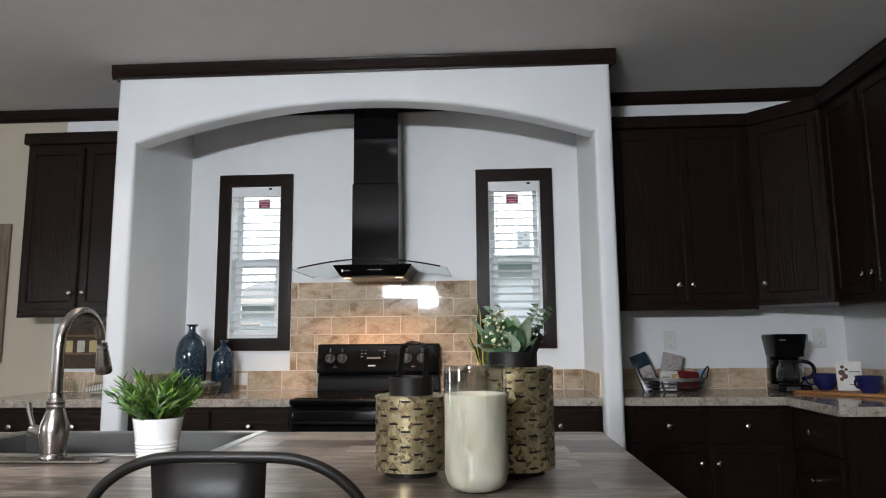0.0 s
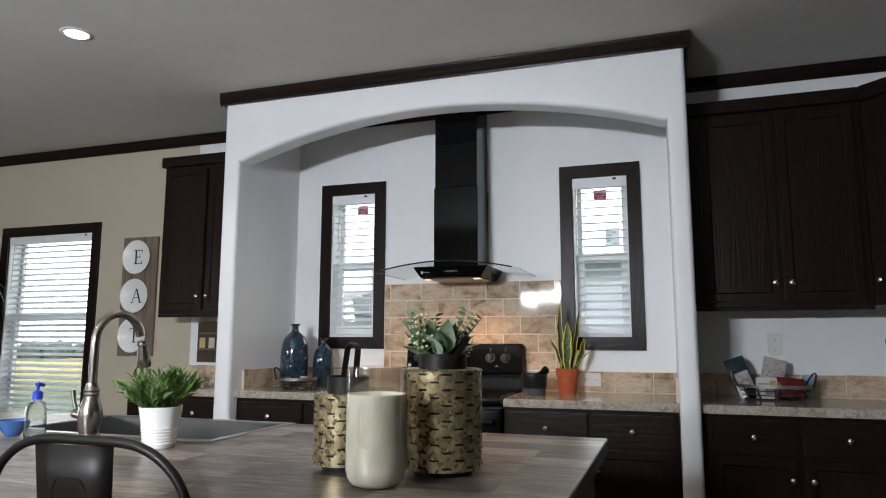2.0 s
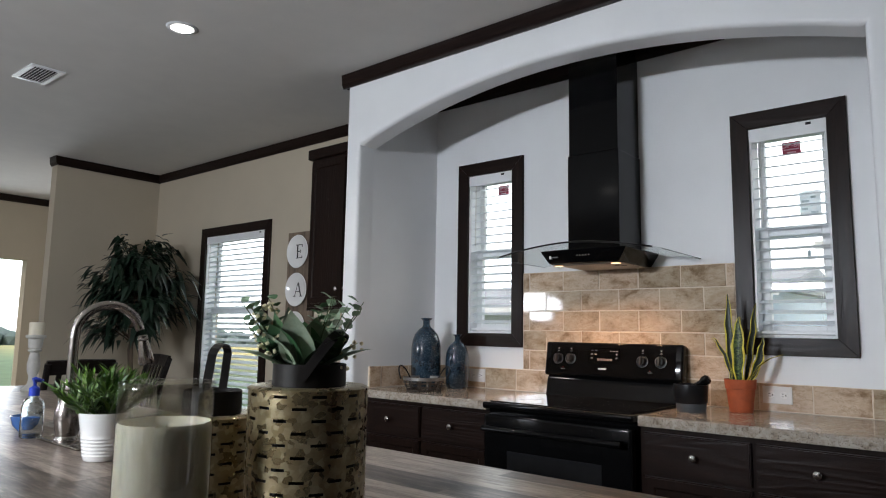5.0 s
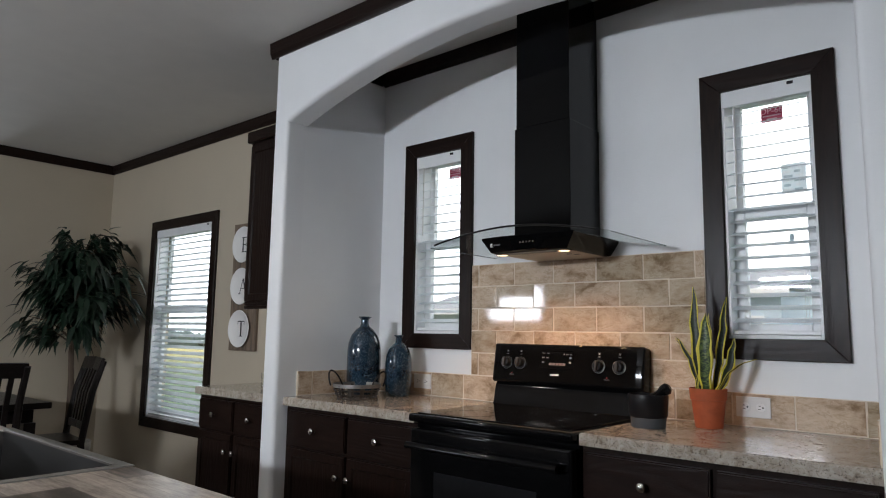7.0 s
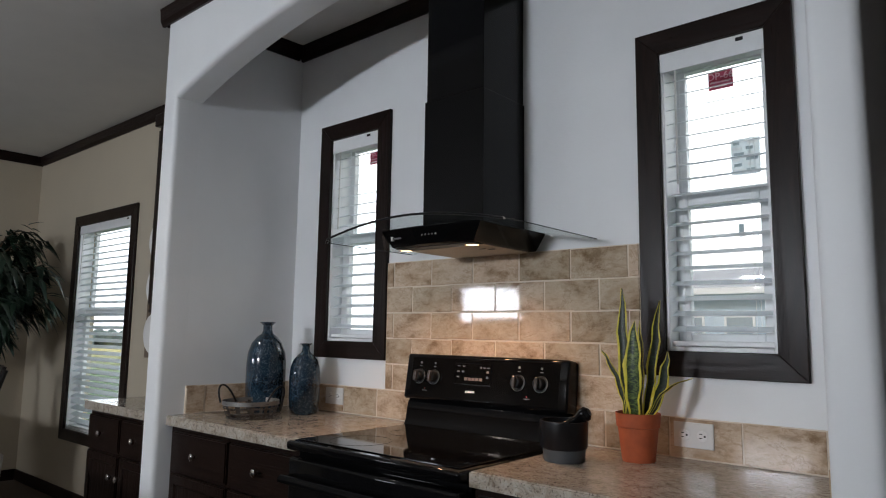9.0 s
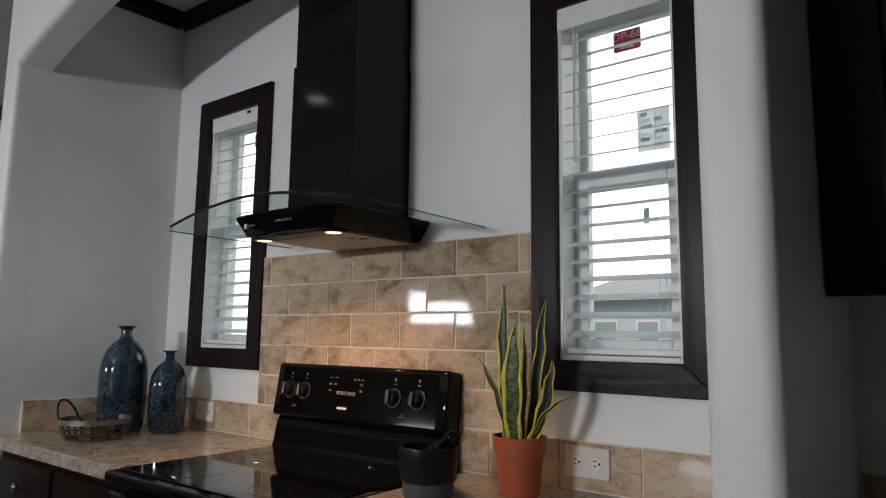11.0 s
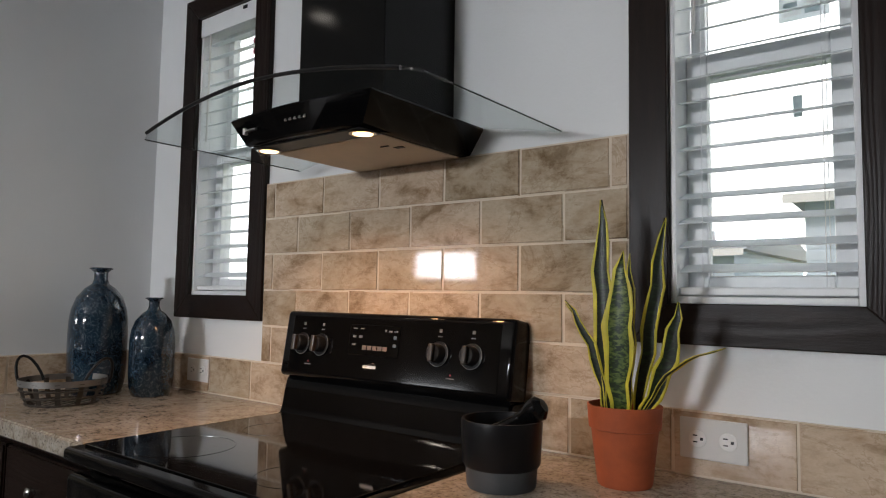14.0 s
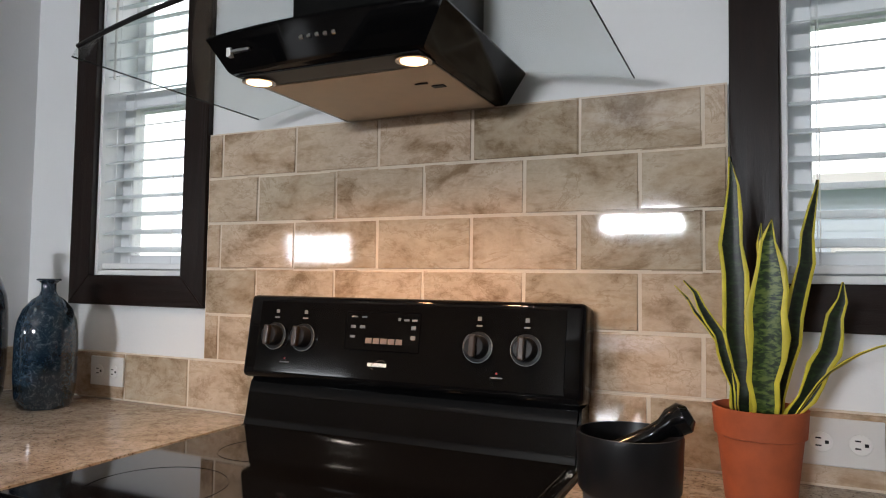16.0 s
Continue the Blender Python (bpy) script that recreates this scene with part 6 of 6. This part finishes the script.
def dining_chair(m):
    root = thing("dining_chair", m, "dark wooden slat-back dining chair at the table", "chair", "chairs round the table")
    part("seat", box((-0.22, -0.21, 0.44), (0.22, 0.21, 0.475), 0.008), TABLEWOOD, root)
    for sx in (-1, 1):
        part("leg", tube([(sx * 0.19, 0.18, 0.44), (sx * 0.20, 0.19, 0)], [0.022, 0.016], 8), TABLEWOOD, root)
        part("back_post", tube([(sx * 0.20, -0.24, 0), (sx * 0.20, -0.19, 0.44), (sx * 0.20, -0.24, 0.80), (sx * 0.205, -0.30, 1.01)], [0.018, 0.024, 0.022, 0.02], 8), TABLEWOOD, root)
    part("crest_rail", strip([(-0.21, -0.285, 0.985), (0, -0.305, 0.99), (0.21, -0.285, 0.985)], 0.09, (0, -0.25, 1), 0.022), TABLEWOOD, root, "curved top rail")
    part("lower_rail", strip([(-0.2, -0.205, 0.56), (0, -0.215, 0.56), (0.2, -0.205, 0.56)], 0.05, (0, -0.1, 1), 0.018), TABLEWOOD, root)
    for k in range(5):
        x = -0.13 + 0.065 * k
        part("slat", strip([(x, -0.213, 0.58), (x, -0.235, 0.78), (x, -0.285, 0.95)], 0.03, (1, 0, 0), 0.012), TABLEWOOD, root)
    return root


ch = dining_chair(pose(-4.40, 3.50, 0, 0, 0, 174))
copy_thing(ch, pose(-3.98, 2.92, 0, 0, 0, 92))
copy_thing(ch, pose(-4.55, 2.36, 0, 0, 0, 0))


def dining_table():
    root = thing("dining_table", Matrix.Translation((-4.66, 2.95, 0)), "dark wooden dining table in the corner", "table")
    part("tabletop", box((-0.66, -0.45, 0.72), (0.66, 0.45, 0.76), 0.006), TABLEWOOD, root)
    part("apron", box((-0.58, -0.37, 0.63), (0.58, 0.37, 0.719)), TABLEWOOD, root)
    for sx in (-1, 1):
        for sy in (-1, 1):
            part("leg", box((sx * 0.56 - 0.035, sy * 0.35 - 0.035, 0), (sx * 0.56 + 0.035, sy * 0.35 + 0.035, 0.629), 0.004), TABLEWOOD, root)


dining_table()


def candlestick():
    root = thing("candlestick", Matrix.Translation((-4.69, 3.0, 0.7605)), "white turned candlestick with a cream pillar candle on the table", "candlestick")
    prof = [(0, 0), (0.070, 0), (0.070, 0.02), (0.052, 0.034), (0.030, 0.06), (0.026, 0.11), (0.040, 0.15), (0.044, 0.20), (0.034, 0.26), (0.028, 0.285), (0.046, 0.295), (0.046, 0.305),
            (0.034, 0.312), (0.046, 0.322), (0.050, 0.385), (0.066, 0.395), (0.068, 0.410), (0.062, 0.414), (0, 0.414)]
    part("stand", lathe(prof, 32), plain("chalky_white_paint", (0.62, 0.60, 0.56), 0.6, var=0.12), root, "chalky white turned stand", True)
    part("pillar_candle", lathe([(0, 0.4145), (0.050, 0.4145), (0.051, 0.50), (0.047, 0.508), (0.03, 0.503), (0, 0.502)], 32), CREAM, root, "thick cream wax candle", True)
    part("wick", tube([(0, 0, 0.500), (0.001, 0, 0.518)], 0.0015, 6), SATIN, root)


CREAM = plain("cream_wax_plain", (0.80, 0.74, 0.60), 0.5, var=0.05)
candlestick()


def tree():
    root = thing("artificial_tree", Matrix.Translation((-5.03, 3.88, 0)), "artificial weeping ficus tree in a pale planter in the corner", "tree")
    part("planter", lathe([(0, 0), (0.14, 0), (0.17, 0.03), (0.19, 0.34), (0.17, 0.34), (0.16, 0.28), (0, 0.28)], 32), plain("pale_planter", (0.45, 0.43, 0.40), 0.6), root, "pale planter", True)
    rnd = random.Random(3)
    bark = tube([(0, 0, 0.28), (0.03, 0.01, 0.7), (-0.02, 0.0, 1.05), (0.05, 0.01, 1.35), (0.02, 0, 1.62)], [0.028, 0.024, 0.022, 0.018, 0.008], 8)
    tube([(0.02, 0, 0.28), (-0.03, 0.02, 0.65), (0.03, -0.01, 1.0), (-0.05, 0.0, 1.3), (-0.1, 0, 1.5)], [0.024, 0.02, 0.018, 0.015, 0.007], 8, bark)
    tips = []
    for k in range(60):
        a = k * 2.399
        z0 = rnd.uniform(1.10, 1.80)
        reach = rnd.uniform(0.15, 0.52) * (0.8 if z0 > 1.55 else 1)
        p0 = Vector((0, 0, z0))
        p2 = Vector((math.cos(a) * reach, math.sin(a) * reach * 0.75, z0 + rnd.uniform(0.08, 0.26)))
        tube([p0, p0.lerp(p2, 0.5) + Vector((0, 0, 0.05)), p2], [0.008, 0.005, 0.003], 5, bark)
        tips.append((p0, p2, a))
    part("trunk", bark, BARK, root, "twisted trunk and limbs", True)
    bm = bmesh.new()
    for p0, p2, a in tips:
        for j in range(30):
            u = rnd.uniform(0.4, 1.1)
            p = p0.lerp(p2, u) + Vector((rnd.uniform(-0.06, 0.06), rnd.uniform(-0.06, 0.06), rnd.uniform(-0.05, 0.07)))
            b = a + rnd.uniform(-1.1, 1.1)
            d = Vector((math.cos(b) * 0.75, math.sin(b) * 0.75, rnd.uniform(-0.9, 0.5)))
            q = p + d.normalized() * 0.12
            if q.x < -0.62 or q.y > 0.50:
                continue
            leaf(bm, p, d, Vector((0, 0, 1)) + d * 0.3, rnd.uniform(0.11, 0.18), rnd.uniform(0.036, 0.055), rnd.uniform(0.2, 0.7), 0.3, 4)
    part("crown", bm, DARK_LEAF, root, "drooping dark green lance-shaped leaves", kind="stuff")


tree()

# ---- outside ----


def field_material():
    m, nt, b = graph("meadow_grass")
    tc = nt.nodes.new("ShaderNodeTexCoord")
    sep = nt.nodes.new("ShaderNodeSeparateXYZ")
    nt.links.new(tc.outputs["Object"], sep.inputs[0])
    far = add(nt, "ShaderNodeMapRange", **{"From Min": 14.0, "From Max": 30.0})
    nt.links.new(sep.outputs["Y"], far.inputs["Value"])
    n = noise_of(nt, coords(nt), 0.7, 6, 0.7)
    near = ramp(nt, n, [(0.3, (0.05, 0.10, 0.04)), (0.7, (0.10, 0.17, 0.07))])
    dry = ramp(nt, n, [(0.3, (0.36, 0.30, 0.10)), (0.7, (0.46, 0.40, 0.15))])
    nt.links.new(mix(nt, near, dry, far.outputs[0]), b.inputs["Base Color"])
    b.inputs["Roughness"].default_value = 0.9
    return m


setting("ground", box((-900, -900, -0.75), (900, 900, -0.6)), field_material(), "grass and dry meadow outside the windows", "ground")
setting("backdrop_sky", extrude_xy([(90 * math.cos(a * math.pi / 24) * s, 90 * math.sin(a * math.pi / 24) * s) for s, rng in ((1, range(-2, 27)), (1.01, range(26, -3, -1))) for a in rng], -0.6, 60), emitting("overcast_sky", (0.93, 0.97, 1.0), 2.5), "plain bright overcast sky", "backdrop")


def far_trees():
    bm = bmesh.new()
    rnd = random.Random(8)
    for k in range(900):
        a = math.pi * (0.30 + 0.68 * rnd.random())
        r = rnd.uniform(74, 84)
        p = Vector((r * math.cos(a), r * math.sin(a), rnd.uniform(-0.5, 0.25)))
        bmesh.ops.create_icosphere(bm, subdivisions=1, radius=rnd.uniform(0.6, 1.1), matrix=Matrix.Translation(p))
    # distance haze is mixed into this foliage colour, greyer and paler than leaves
    ob = tagged(part("far_trees", bm, plain("hazed_foliage", (0.10, 0.135, 0.125), 0.9, var=0.3, scale=0.5), None, "far hazy line of trees beyond the meadow"), category="trees", kind="stuff")


far_trees()


def neighbour(m, w, d, h, wallc, label, wins, rise=0.9):
    root = thing("house", m, label, "house", "neighbouring houses")
    siding = plain("siding_" + label.split()[0], wallc, 0.7, var=0.06)
    part("wall", box((0, 0, 0), (w, d, h)), siding, root)
    for k in range(int(h / 0.22)):
        part("siding_board", box((-0.012, -0.012, 0.22 * k + 0.02), (w + 0.012, -0.0005, 0.22 * k + 0.205)), siding, root)
    bm = bmesh.new()
    o = 0.35
    pts = [(-o, -o, h), (w + o, -o, h), (w + o, d + o, h), (-o, d + o, h)]
    vs = [bm.verts.new(p) for p in pts] + [bm.verts.new((-o, d / 2, h + rise)), bm.verts.new((w + o, d / 2, h + rise))]
    for f in ((0, 1, 5, 4), (2, 3, 4, 5), (0, 4, 3), (1, 2, 5), (3, 2, 1, 0)):
        bm.faces.new([vs[i] for i in f])
    part("roof", bm, plain("shingle_grey", (0.34, 0.36, 0.38), 0.9, bump=0.5, bscale=30), root, "grey shingle roof")
    part("fascia", box((-o, -o - 0.03, h - 0.16), (w + o, -o, h + 0.02)), VINYL, root)
    for x0, x1, z0, z1 in wins:
        wi = part("window", box((x0 - 0.07, -0.05, z0 - 0.07), (x1 + 0.07, -0.013, z1 + 0.07)), VINYL, root, "white framed window")
        part("pane", box((x0, -0.055, z0), (x1, -0.051, z1)), plain("dark_pane", (0.34, 0.40, 0.45), 0.08, bump=0.0), wi)


neighbour(pose(-8.6, 22, -0.6, 0, 0, -4), 4.4, 7.0, 3.2, (0.56, 0.66, 0.76), "grey-blue modular house seen through the kitchen window", [(0.5, 1.2, 1.1, 2.4), (1.9, 2.5, 0.9, 2.4), (3.2, 3.9, 1.1, 2.4)])
neighbour(pose(-1.85, 17.5, -0.6, 0, 0, 2), 9.0, 6.0, 3.9, (0.60, 0.69, 0.80), "pale blue-grey flat-roofed modular house behind the kitchen", [(1.5, 2.3, 1.2, 2.5), (3.2, 4.0, 1.2, 2.5)], 0.1)
neighbour(pose(-14.6, 18.5, -0.6, 0, 0, -6), 5.2, 6.0, 2.6, (0.62, 0.66, 0.68), "pale grey modular house across the grass", [(1.2, 2.0, 1.0, 2.1), (3.2, 4.0, 1.0, 2.1)])

# ---- tiles, piece by piece ----
TP, TH, TT = 0.2205, 0.1112, 1.595


def tile_bm(w, h):
    bm = box((-w / 2, -0.0045, -h / 2), (w / 2, 0.0045, h / 2))
    bmesh.ops.bevel(bm, geom=[e for e in bm.edges if all(v.co.y < 0 for v in e.verts)], offset=0.0034, segments=3, affect="EDGES")
    return bm


TILES = {}
TILT = random.Random(21)


def lay(root, a0, a1, z0, z1, place, start):
    """Tiles from a0 to a1 along a wall; place(a, z) gives a tile's pose; start is where a joint falls."""
    gap = 0.0018
    k = math.floor((a0 - start) / TP)
    edge = start + k * TP
    while edge < a1 - 1e-4:
        lo, hi = max(a0, edge), min(a1, edge + TP)
        edge += TP
        if hi - lo < 0.012:
            continue
        w, h = round(hi - lo - gap, 4), round(z1 - z0 - gap, 4)
        if (w, h) not in TILES:
            ob = part("tile", tile_bm(w, h), TILE, root)
            TILES[w, h] = ob.data
        else:
            ob = new("tile", TILES[w, h])
            ob.parent = root
        ob.matrix_world = place((lo + hi) / 2, (z0 + z1) / 2) @ pose(0, 0, 0, TILT.uniform(-0.42, 0.42), 0, TILT.uniform(-0.42, 0.42))


def backsplash(lo, hi, label):
    return setting("backsplash", box(lo, hi), GROUT, label, "backsplash")


ROW0 = TT - 5 * TH
up = backsplash((-1.308, 4.3890, ROW0), (-0.120, 4.3995, TT), "glossy beige travertine-look tiles in running bond behind the range")
for r in range(5):
    lay(up, -1.308, -0.120, TT - (r + 1) * TH, TT - r * TH, lambda a, z: Matrix.Translation((a, 4.3905, z)), -1.263 if r % 2 == 0 else -1.151)
low = backsplash((IX0 + 0.001, 4.3890, 0.9155), (IX1 - 0.001, 4.3995, ROW0 - 0.0005), "low row of beige tiles along the alcove counter")
lay(low, IX0 + TAPER + 0.012, IX1 - 0.012, 0.9165, ROW0, lambda a, z: Matrix.Translation((a, 4.3905, z)), -0.033)


def west_x(y):
    return IX0 + TAPER * (y - AY2) / (BACK - AY2)


side = setting("backsplash", extrude_xy([(west_x(3.85) + 0.0005, 3.85), (west_x(3.85) + 0.0105, 3.85), (west_x(4.388) + 0.0105, 4.388), (west_x(4.388) + 0.0005, 4.388)], 0.9155, ROW0 - 0.0005),
               GROUT, "low row of beige tiles on the alcove's side wall", "backsplash")
lay(side, 3.85, 4.384, 0.9165, ROW0, lambda a, z: pose(west_x(a) + 0.0090, a, z, 0, 0, 90 - math.degrees(math.atan2(TAPER, BACK - AY2))), 3.94)
side = backsplash((IX1 - 0.0110, 3.795, 0.9155), (IX1 - 0.0005, 4.388, ROW0 - 0.0005), "low row of beige tiles on the alcove's side wall")
lay(side, 3.797, 4.384, 0.9165, ROW0, lambda a, z: pose(IX1 - 0.0095, a, z, 0, 0, -90), 3.94)
right = backsplash((AX1 + 0.001, 4.3890, 0.9155), (RIGHT - 0.001, 4.3995, ROW0 - 0.0005), "low row of beige tiles behind the coffee things")
lay(right, AX1 + 0.003, RIGHT - 0.014, 0.9165, ROW0, lambda a, z: Matrix.Translation((a, 4.3905, z)), 0.735)
right = backsplash((RIGHT - 0.0120, 3.257, 0.9155), (RIGHT - 0.0005, 4.388, ROW0 - 0.0005), "low row of beige tiles on the side wall")
lay(right, 3.262, 4.384, 0.9165, ROW0, lambda a, z: pose(RIGHT - 0.0105, a, z, 0, 0, -90), 3.3)
left = backsplash((-2.88, 4.3890, 0.9155), (AX0 - 0.001, 4.3995, ROW0 - 0.0005), "low row of beige tiles behind the tumblers")
lay(left, -2.878, AX0 - 0.003, 0.9165, ROW0, lambda a, z: Matrix.Translation((a, 4.3905, z)), -2.80)
